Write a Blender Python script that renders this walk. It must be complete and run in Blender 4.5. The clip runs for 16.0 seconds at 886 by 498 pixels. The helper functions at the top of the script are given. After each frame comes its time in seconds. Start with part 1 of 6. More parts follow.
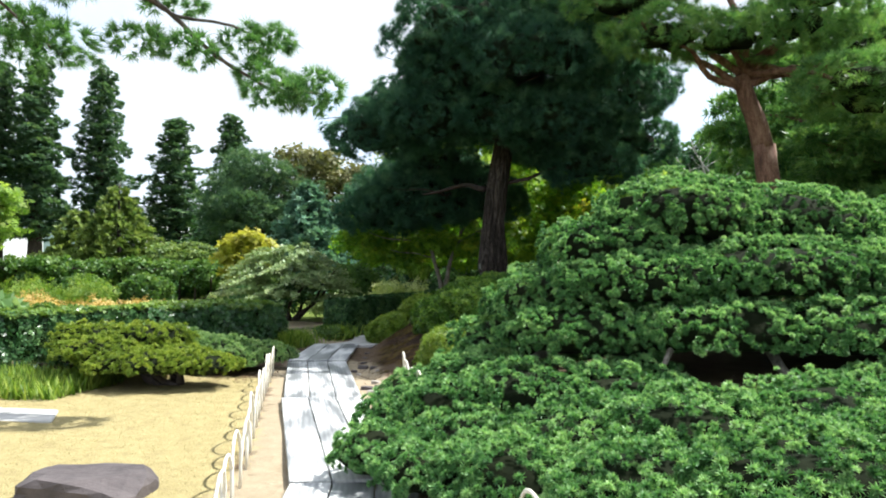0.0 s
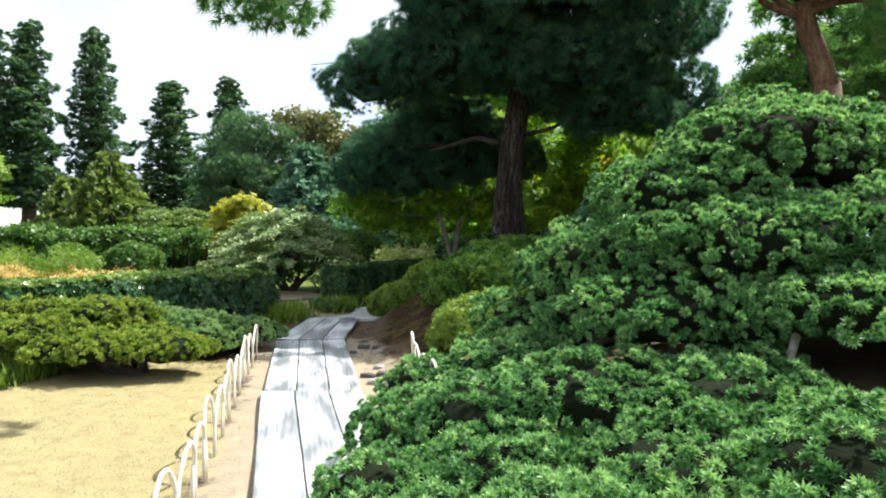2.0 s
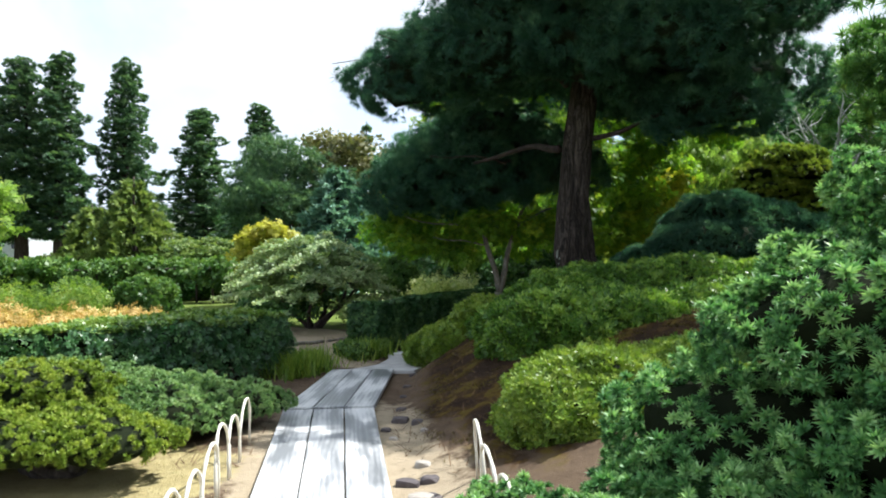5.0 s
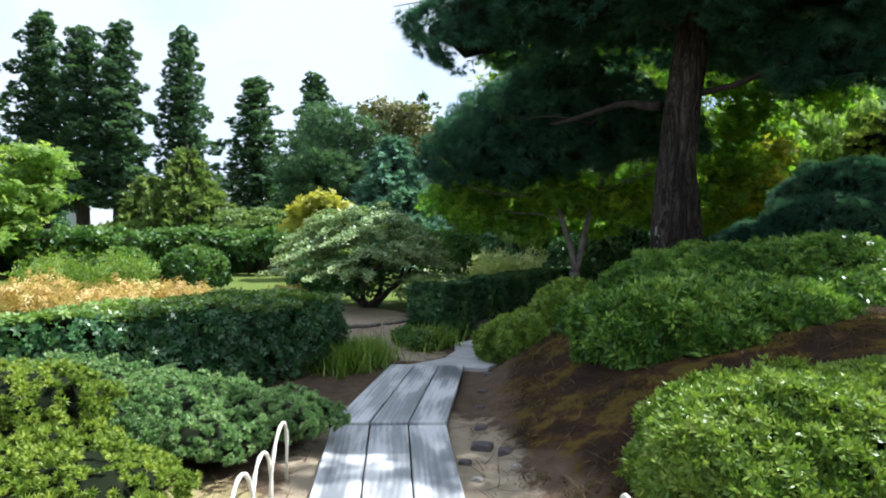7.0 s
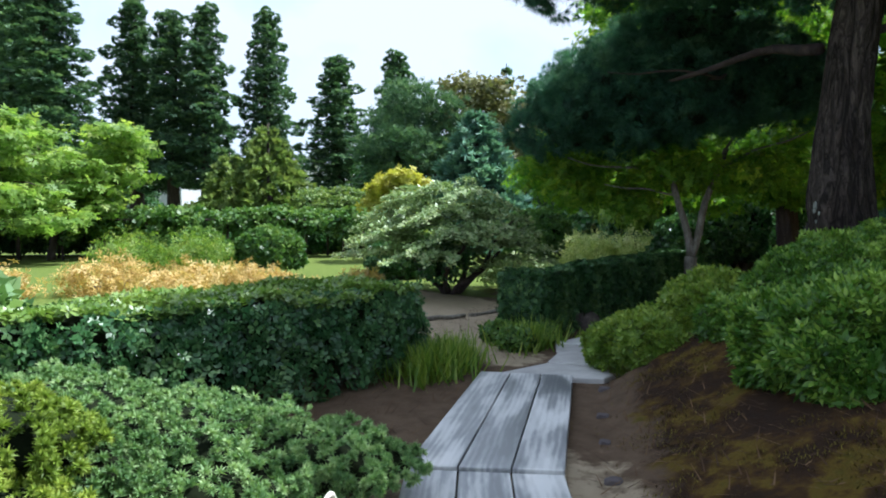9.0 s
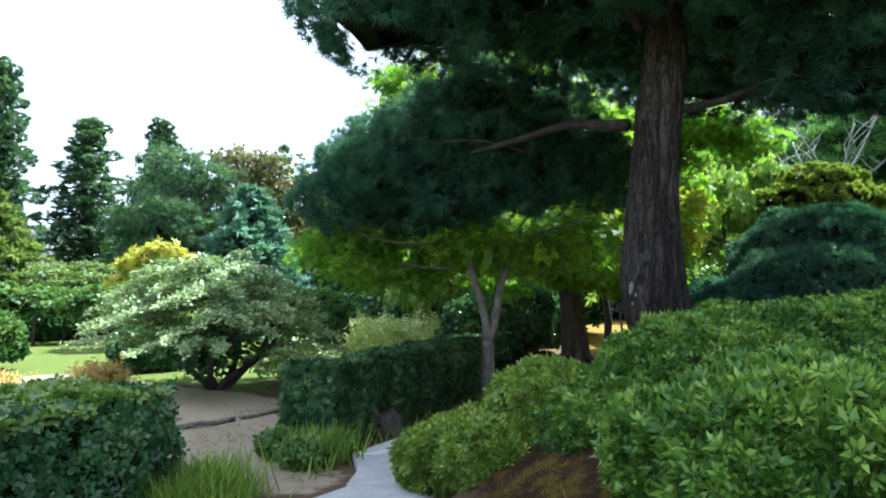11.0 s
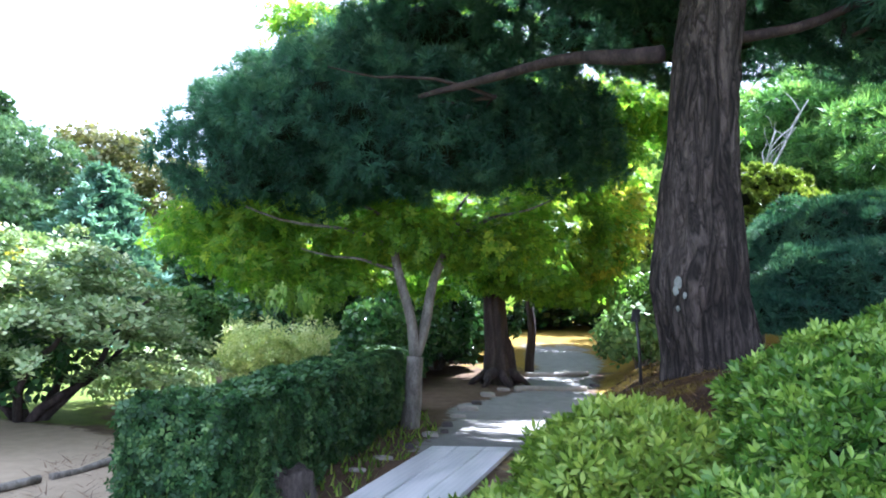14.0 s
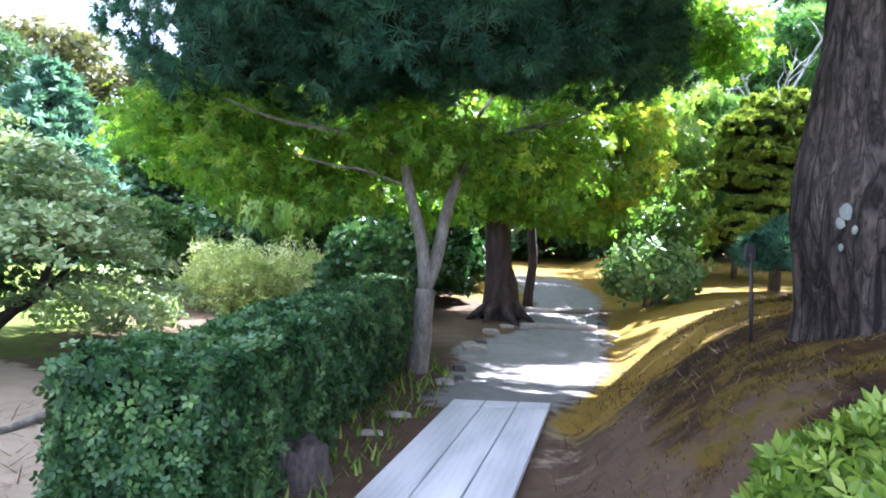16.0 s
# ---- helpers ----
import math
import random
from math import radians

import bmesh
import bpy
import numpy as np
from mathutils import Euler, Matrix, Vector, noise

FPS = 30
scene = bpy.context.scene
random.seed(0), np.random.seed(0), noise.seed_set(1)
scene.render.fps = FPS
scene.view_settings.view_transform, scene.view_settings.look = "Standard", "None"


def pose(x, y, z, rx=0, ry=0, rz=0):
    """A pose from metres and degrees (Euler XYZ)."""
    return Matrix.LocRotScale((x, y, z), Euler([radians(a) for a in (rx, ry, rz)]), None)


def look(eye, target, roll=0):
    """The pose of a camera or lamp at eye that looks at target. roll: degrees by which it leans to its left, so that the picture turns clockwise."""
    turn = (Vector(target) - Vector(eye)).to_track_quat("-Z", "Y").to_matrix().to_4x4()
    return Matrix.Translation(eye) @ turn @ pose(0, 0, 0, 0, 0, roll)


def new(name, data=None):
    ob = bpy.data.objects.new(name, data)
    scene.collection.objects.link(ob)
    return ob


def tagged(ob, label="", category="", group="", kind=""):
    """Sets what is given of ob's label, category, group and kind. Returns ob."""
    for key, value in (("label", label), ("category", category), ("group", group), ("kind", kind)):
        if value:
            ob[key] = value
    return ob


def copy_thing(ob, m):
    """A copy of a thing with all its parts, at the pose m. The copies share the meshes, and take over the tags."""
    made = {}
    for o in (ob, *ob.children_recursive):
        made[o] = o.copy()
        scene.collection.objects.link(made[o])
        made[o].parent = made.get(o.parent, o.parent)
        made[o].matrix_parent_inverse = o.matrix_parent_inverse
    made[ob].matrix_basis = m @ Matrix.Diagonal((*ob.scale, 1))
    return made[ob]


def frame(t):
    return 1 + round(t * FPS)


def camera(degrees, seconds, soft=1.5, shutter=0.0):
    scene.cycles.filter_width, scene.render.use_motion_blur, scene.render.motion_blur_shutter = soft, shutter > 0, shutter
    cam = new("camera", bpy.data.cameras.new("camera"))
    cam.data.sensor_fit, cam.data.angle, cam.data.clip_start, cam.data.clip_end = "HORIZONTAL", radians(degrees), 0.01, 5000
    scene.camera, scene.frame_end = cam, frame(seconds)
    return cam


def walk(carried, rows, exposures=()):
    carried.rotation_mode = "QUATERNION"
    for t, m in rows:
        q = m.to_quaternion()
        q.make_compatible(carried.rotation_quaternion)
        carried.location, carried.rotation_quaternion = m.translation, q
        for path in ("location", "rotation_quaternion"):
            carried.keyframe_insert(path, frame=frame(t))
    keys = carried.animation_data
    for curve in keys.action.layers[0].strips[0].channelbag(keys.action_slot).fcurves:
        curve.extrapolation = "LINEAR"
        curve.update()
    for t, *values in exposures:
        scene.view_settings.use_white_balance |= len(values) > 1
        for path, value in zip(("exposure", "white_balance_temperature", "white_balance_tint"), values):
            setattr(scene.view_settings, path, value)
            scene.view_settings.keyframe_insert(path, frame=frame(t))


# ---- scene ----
cam = camera(65.5, 16.0, soft=1.9)
PATH = [
    (0, (1.59, -0.223, 1.513), (1.341, 1.761, 1.578), 0.7),
    (0.5, (1.591, 0.136, 1.514), (1.195, 2.096, 1.546), -0.8),
    (1, (1.431, 0.536, 1.536), (1.229, 2.525, 1.559), 0.8),
    (1.5, (1.404, 0.969, 1.489), (1.168, 2.955, 1.483), 1.0),
    (2, (1.261, 1.383, 1.459), (1.002, 3.366, 1.426), 0.1),
    (2.5, (1.193, 1.79, 1.437), (1.114, 3.788, 1.39), 0.4),
    (3, (1.134, 2.197, 1.457), (0.937, 4.187, 1.411), -0.9),
    (3.5, (0.978, 2.638, 1.477), (0.851, 4.633, 1.429), -1.1),
    (4, (0.902, 3.065, 1.502), (0.665, 5.051, 1.473), -1.5),
    (4.5, (0.752, 3.434, 1.5), (0.479, 5.416, 1.495), 0.7),
    (5, (0.661, 3.784, 1.512), (0.305, 5.751, 1.554), -0.8),
    (5.2, (0.604, 3.989, 1.53), (0.139, 5.933, 1.593), -0.5),
    (7.3, (-0.04, 5.514, 1.559), (-0.548, 7.448, 1.518), -0.1),
    (7.5, (-0.096, 5.68, 1.548), (-0.618, 7.61, 1.516), -0.6),
    (8, (-0.226, 6.039, 1.563), (-0.908, 7.918, 1.506), -1.9),
    (8.5, (-0.432, 6.32, 1.548), (-1.214, 8.159, 1.485), -2.1),
    (9, (-0.549, 6.743, 1.523), (-1.276, 8.604, 1.432), 0.0),
    (9.5, (-0.696, 7.148, 1.492), (-1.169, 9.089, 1.401), 1.2),
    (10, (-0.794, 7.559, 1.495), (-0.932, 9.554, 1.467), 1.9),
    (10.2, (-0.835, 7.646, 1.498), (-0.975, 9.638, 1.617), 0.5),
    (12.3, (-1.508, 9.295, 1.395), (-1.487, 11.287, 1.569), 3.2),
    (12.5, (-1.546, 9.471, 1.371), (-1.508, 11.462, 1.553), 3.6),
    (13, (-1.646, 9.863, 1.404), (-1.607, 11.855, 1.571), 0.9),
    (13.5, (-1.721, 10.33, 1.42), (-1.457, 12.306, 1.585), -0.4),
    (14, (-1.753, 10.765, 1.404), (-1.482, 12.738, 1.588), 1.7),
    (14.5, (-1.89, 11.05, 1.385), (-1.652, 13.028, 1.562), 2.4),
    (15, (-1.976, 11.484, 1.363), (-1.659, 13.458, 1.347), 4.8),
    (15.5, (-2.017, 11.929, 1.372), (-1.712, 13.906, 1.338), 5.4),
    (16, (-2.122, 12.235, 1.374), (-1.736, 14.198, 1.35), 4.0),
]
EXPOSURES = [(0.0, 1.2, 5900, 8), (4.0, 1.17, 5850, 8), (7.5, 1.1, 5400, 10), (9.0, 1.08, 5350, 9), (10.0, 1.4, 5350, 9), (12.3, 2.22, 5000, 12), (14.0, 2.68, 5050, 19), (16.0, 3.0, 5150, 24)]
walk(cam, [(t, look(eye, target, roll)) for t, eye, target, roll in PATH], EXPOSURES)

# ---- world and sun ----
SUN_AZ, SUN_EL = 58.0, 56.0          # degrees clockwise from +y, and above the horizon
world = bpy.data.worlds.new("sky")
scene.world = world
world.use_nodes = True
wn = world.node_tree.nodes
sky = wn.new("ShaderNodeTexSky")
sky.sky_type, sky.sun_disc = "NISHITA", False
sky.sun_elevation, sky.sun_rotation = radians(SUN_EL), radians(SUN_AZ)
sky.air_density, sky.dust_density, sky.ozone_density = 1.0, 2.5, 1.0
wn["Background"].inputs["Strength"].default_value = 0.15
wl = world.node_tree.links
cloud_noise = wn.new("ShaderNodeTexNoise")
cloud_noise.inputs["Scale"].default_value, cloud_noise.inputs["Detail"].default_value, cloud_noise.inputs["Roughness"].default_value = 2.2, 6.0, 0.55
cloud_noise.inputs["Distortion"].default_value = 0.4
wl.new(wn.new("ShaderNodeTexCoord").outputs["Generated"], cloud_noise.inputs["Vector"])
cover = wn.new("ShaderNodeMapRange")
cover.inputs[1].default_value, cover.inputs[2].default_value, cover.inputs[3].default_value, cover.inputs[4].default_value = 0.30, 0.50, 0.25, 1.0
wl.new(cloud_noise.outputs["Fac"], cover.inputs[0])
clouds = wn.new("ShaderNodeMix")
clouds.data_type = "RGBA"
clouds.inputs[7].default_value = (3.3, 3.38, 3.48, 1)
wl.new(cover.outputs[0], clouds.inputs[0])
wl.new(sky.outputs["Color"], clouds.inputs[6])
wl.new(clouds.outputs[2], wn["Background"].inputs["Color"])
sun_data = bpy.data.lights.new("sun", "SUN")
sun_data.energy, sun_data.angle, sun_data.color = 5.0, radians(0.6), (1.0, 0.93, 0.82)
sun = new("sun", sun_data)
to_sun = Vector((math.sin(radians(SUN_AZ)) * math.cos(radians(SUN_EL)), math.cos(radians(SUN_AZ)) * math.cos(radians(SUN_EL)), math.sin(radians(SUN_EL))))
sun.matrix_world = look(to_sun * 60, (0, 0, 0))

# ---- materials ----
def material(name):
    m = bpy.data.materials.new(name)
    m.use_nodes = True
    return m, m.node_tree.nodes, m.node_tree.links, m.node_tree.nodes["Principled BSDF"]


def noise_node(n, l, scale, detail=5, rough=0.6, vec=None, stretch=None):
    t = n.new("ShaderNodeTexNoise")
    t.inputs["Scale"].default_value, t.inputs["Detail"].default_value, t.inputs["Roughness"].default_value = scale, detail, rough
    src = vec
    if src is None:
        src = n.new("ShaderNodeTexCoord").outputs["Object"]
    if stretch:
        mp = n.new("ShaderNodeMapping")
        mp.inputs["Scale"].default_value = stretch
        l.new(src, mp.inputs["Vector"])
        src = mp.outputs["Vector"]
    l.new(src, t.inputs["Vector"])
    return t.outputs["Fac"]


def ramp(n, l, fac, stops):
    r = n.new("ShaderNodeValToRGB")
    e = r.color_ramp.elements
    while len(e) < len(stops):
        e.new(0.5)
    for k, (p, c) in enumerate(stops):
        e[k].position, e[k].color = p, (*c, 1)
    l.new(fac, r.inputs["Fac"])
    return r.outputs["Color"]


def mixc(n, l, fac, a, b, mode="MIX"):
    m = n.new("ShaderNodeMix")
    m.data_type, m.blend_type = "RGBA", mode
    for sock, v in ((m.inputs[0], fac), (m.inputs[6], a), (m.inputs[7], b)):
        if isinstance(v, (int, float)):
            sock.default_value = v
        elif isinstance(v, tuple):
            sock.default_value = (*v, 1)
        else:
            l.new(v, sock)
    return m.outputs[2]


def mathn(n, l, op, a, b=0.0, c=0.0):
    m = n.new("ShaderNodeMath")
    m.operation = op
    for sock, v in zip(m.inputs, (a, b, c)):
        if isinstance(v, (int, float)):
            sock.default_value = v
        else:
            l.new(v, sock)
    return m.outputs[0]


def bump(n, l, p, fac, strength, dist):
    b = n.new("ShaderNodeBump")
    b.inputs["Strength"].default_value, b.inputs["Distance"].default_value = strength, dist
    l.new(fac, b.inputs["Height"])
    l.new(b.outputs["Normal"], p.inputs["Normal"])


def leaf_mat(name, dark, mid, light, passing=0.35, rough=0.5):
    """Foliage: three tints picked by an attribute that also carries painted light and shade, with light passing through
    the blades.
    """
    m, n, l, p = material(name)
    a = n.new("ShaderNodeAttribute")
    a.attribute_name = "tint"
    isl = n.new("ShaderNodeNewGeometry").outputs["Random Per Island"]
    f = mathn(n, l, "MULTIPLY_ADD", isl, 0.3, mathn(n, l, "MULTIPLY", a.outputs["Fac"], 0.7))
    col = ramp(n, l, f, [(0.05, dark), (0.5, mid), (0.95, light)])
    l.new(col, p.inputs["Base Color"])
    p.inputs["Roughness"].default_value = rough
    p.inputs["Specular IOR Level"].default_value = 0.35
    tr = n.new("ShaderNodeBsdfTranslucent")
    l.new(mixc(n, l, 0.55, col, mixc(n, l, 1.0, col, (1.5, 1.6, 0.5), "MULTIPLY")), tr.inputs["Color"])
    mx = n.new("ShaderNodeMixShader")
    mx.inputs[0].default_value = passing
    l.new(p.outputs[0], mx.inputs[1])
    l.new(tr.outputs[0], mx.inputs[2])
    l.new(mx.outputs[0], n["Material Output"].inputs["Surface"])
    return m


def bark_mat(name, stops, scale=7.0, stretch=(1, 1, 0.22), depth=0.03):
    m, n, l, p = material(name)
    a = noise_node(n, l, scale, 7, 0.65, stretch=stretch)
    b = noise_node(n, l, scale * 6, 5, 0.7, stretch=(1, 1, 0.5))
    f = mathn(n, l, "MULTIPLY_ADD", b, 0.45, mathn(n, l, "MULTIPLY", a, 0.6))
    l.new(ramp(n, l, f, stops), p.inputs["Base Color"])
    p.inputs["Roughness"].default_value = 0.9
    bump(n, l, p, f, 0.9, depth)
    return m


def plate_bark():
    """Old pine bark: long plates parted by dark furrows."""
    m, n, l, p = material("plated_pine_bark")
    tc = n.new("ShaderNodeTexCoord").outputs["Object"]
    def furrows(scale, stretch, twist):
        mp = n.new("ShaderNodeMapping")
        mp.inputs["Scale"].default_value = stretch
        l.new(tc, mp.inputs["Vector"])
        t = n.new("ShaderNodeTexNoise")
        t.inputs["Scale"].default_value, t.inputs["Detail"].default_value, t.inputs["Roughness"].default_value, t.inputs["Distortion"].default_value = scale, 3.0, 0.55, twist
        l.new(mp.outputs["Vector"], t.inputs["Vector"])
        return mathn(n, l, "MULTIPLY", mathn(n, l, "ABSOLUTE", mathn(n, l, "SUBTRACT", t.outputs["Fac"], 0.5)), 4.5)
    long = furrows(9.0, (1, 1, 0.11), 0.8)
    short = furrows(17.0, (1, 1, 0.30), 0.5)
    plates = mathn(n, l, "MINIMUM", long, mathn(n, l, "ADD", short, 0.12))
    fine = noise_node(n, l, 50.0, 6, 0.7, tc, (1, 1, 0.35))
    big = noise_node(n, l, 2.2, 3, 0.5, tc)
    tone = mixc(n, l, fine, (0.028, 0.021, 0.017), ramp(n, l, big, [(0.35, (0.095, 0.074, 0.060)), (0.65, (0.17, 0.142, 0.120))]))
    # Furrows darker than the plates, with crevice shade painted in.
    gap = ramp(n, l, plates, [(0.0, (0.10, 0.10, 0.10)), (0.22, (0.45, 0.45, 0.45)), (0.6, (1.0, 1.0, 1.0))])
    l.new(mixc(n, l, 1.0, tone, gap, "MULTIPLY"), p.inputs["Base Color"])
    p.inputs["Roughness"].default_value = 0.92
    p.inputs["Specular IOR Level"].default_value = 0.2
    bump(n, l, p, mathn(n, l, "MULTIPLY_ADD", fine, 0.2, plates), 1.0, 0.03)
    return m


def plain_mat(name, c1, c2, scale=12.0, rough=0.7, depth=0.004, metal=0.0):
    m, n, l, p = material(name)
    f = noise_node(n, l, scale, 6, 0.65)
    g = noise_node(n, l, scale * 0.13, 3, 0.5)
    h = mathn(n, l, "MULTIPLY_ADD", g, 0.5, mathn(n, l, "MULTIPLY", f, 0.5))
    l.new(ramp(n, l, h, [(0.3, c1), (0.7, c2)]), p.inputs["Base Color"])
    p.inputs["Roughness"].default_value, p.inputs["Metallic"].default_value = rough, metal
    bump(n, l, p, f, 0.6, depth)
    return m


def ground_mat():
    m, n, l, p = material("garden_ground")
    def att(nm):
        a = n.new("ShaderNodeAttribute")
        a.attribute_name = nm
        return a.outputs["Fac"]
    fine = noise_node(n, l, 55.0, 8, 0.75)
    mid = noise_node(n, l, 6.0, 6, 0.65)
    big = noise_node(n, l, 0.9, 4, 0.55)
    v = n.new("ShaderNodeTexVoronoi")
    v.inputs["Scale"].default_value = 60.0
    l.new(n.new("ShaderNodeTexCoord").outputs["Object"], v.inputs["Vector"])
    soil = mixc(n, l, fine, ramp(n, l, mid, [(0.3, (0.050, 0.033, 0.021)), (0.7, (0.17, 0.120, 0.078))]), (0.11, 0.075, 0.047))
    sand = mixc(n, l, fine, ramp(n, l, mid, [(0.3, (0.24, 0.19, 0.125)), (0.7, (0.40, 0.33, 0.23))]), (0.32, 0.26, 0.175))
    straw = mixc(n, l, fine, ramp(n, l, mid, [(0.3, (0.20, 0.155, 0.075)), (0.5, (0.33, 0.275, 0.13)), (0.6, (0.38, 0.32, 0.16)), (0.75, (0.24, 0.23, 0.09))]), (0.31, 0.26, 0.125))
    patch = mathn(n, l, "MULTIPLY_ADD", noise_node(n, l, 2.3, 4, 0.6), 0.55, mathn(n, l, "MULTIPLY", mid, 0.45))
    # Moss and humus, darkened further to paint the deep shade under the azaleas.
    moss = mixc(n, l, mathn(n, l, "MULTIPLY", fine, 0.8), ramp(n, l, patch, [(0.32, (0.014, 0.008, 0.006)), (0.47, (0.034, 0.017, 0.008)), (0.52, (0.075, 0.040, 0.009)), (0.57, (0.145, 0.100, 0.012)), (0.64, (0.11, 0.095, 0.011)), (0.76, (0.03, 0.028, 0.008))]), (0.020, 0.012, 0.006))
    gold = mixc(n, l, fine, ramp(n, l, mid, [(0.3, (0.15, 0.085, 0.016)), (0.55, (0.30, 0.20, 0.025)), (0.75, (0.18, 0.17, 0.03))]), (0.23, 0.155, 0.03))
    gravel = mixc(n, l, v.outputs["Distance"], ramp(n, l, mid, [(0.3, (0.17, 0.165, 0.15)), (0.7, (0.32, 0.31, 0.285))]), (0.23, 0.225, 0.21))
    green = mixc(n, l, fine, (0.05, 0.09, 0.015), ramp(n, l, mid, [(0.3, (0.09, 0.13, 0.02)), (0.7, (0.22, 0.24, 0.05))]))
    wob = mathn(n, l, "MULTIPLY_ADD", mathn(n, l, "SUBTRACT", mathn(n, l, "ADD", mid, big), 1.0), 0.9, 0.0)
    def edge(nm):
        q = mathn(n, l, "ADD", att(nm), wob)
        r = n.new("ShaderNodeMapRange")
        r.inputs[1].default_value, r.inputs[2].default_value = 0.40, 0.60
        l.new(q, r.inputs[0])
        return r.outputs[0]
    col = soil
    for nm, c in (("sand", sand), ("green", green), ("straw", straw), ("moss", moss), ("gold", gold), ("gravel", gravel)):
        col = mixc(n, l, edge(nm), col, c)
    l.new(col, p.inputs["Base Color"])
    p.inputs["Roughness"].default_value = 0.95
    p.inputs["Specular IOR Level"].default_value = 0.15
    h = mathn(n, l, "MULTIPLY_ADD", fine, 0.4, mathn(n, l, "MULTIPLY", mid, 0.8))
    bump(n, l, p, h, 0.9, 0.035)
    return m


def wood_mat(name="weathered_plank", stops=((0.40, (0.16, 0.165, 0.17)), (0.49, (0.28, 0.285, 0.29)), (0.55, (0.46, 0.46, 0.45)), (0.66, (0.60, 0.595, 0.58)))):
    m, n, l, p = material(name)
    tc = n.new("ShaderNodeTexCoord").outputs["Object"]
    rnd = n.new("ShaderNodeObjectInfo").outputs["Random"]
    off = n.new("ShaderNodeVectorMath")
    off.operation = "ADD"
    cmb = n.new("ShaderNodeCombineXYZ")
    l.new(mathn(n, l, "MULTIPLY", rnd, 37.0), cmb.inputs[0])
    l.new(mathn(n, l, "MULTIPLY", rnd, 91.0), cmb.inputs[1])
    l.new(tc, off.inputs[0])
    l.new(cmb.outputs[0], off.inputs[1])
    w = n.new("ShaderNodeTexWave")
    w.bands_direction = "X"
    w.inputs["Scale"].default_value, w.inputs["Distortion"].default_value = 7.0, 9.0
    w.inputs["Detail"].default_value, w.inputs["Detail Scale"].default_value = 3.0, 0.7
    mp = n.new("ShaderNodeMapping")
    mp.inputs["Scale"].default_value = (1.0, 0.14, 1.0)
    l.new(off.outputs[0], mp.inputs["Vector"])
    l.new(mp.outputs["Vector"], w.inputs["Vector"])
    grain = noise_node(n, l, 60.0, 6, 0.7, off.outputs[0], (1, 0.04, 1))
    # Weathered blotches; their pale streaks also paint the sky's reflection.
    stain_sheen = noise_node(n, l, 2.6, 4, 0.55, off.outputs[0], (2.0, 0.4, 1))
    f = mathn(n, l, "MULTIPLY_ADD", w.outputs["Fac"], 0.05, mathn(n, l, "MULTIPLY_ADD", grain, 0.07, mathn(n, l, "MULTIPLY", stain_sheen, 0.92)))
    col = ramp(n, l, f, stops)
    l.new(col, p.inputs["Base Color"])
    r = n.new("ShaderNodeMapRange")
    r.inputs[1].default_value, r.inputs[2].default_value, r.inputs[3].default_value, r.inputs[4].default_value = 0.4, 0.62, 0.28, 0.7
    l.new(stain_sheen, r.inputs[0])
    l.new(r.outputs[0], p.inputs["Roughness"])
    bump(n, l, p, f, 0.3, 0.0015)
    return m


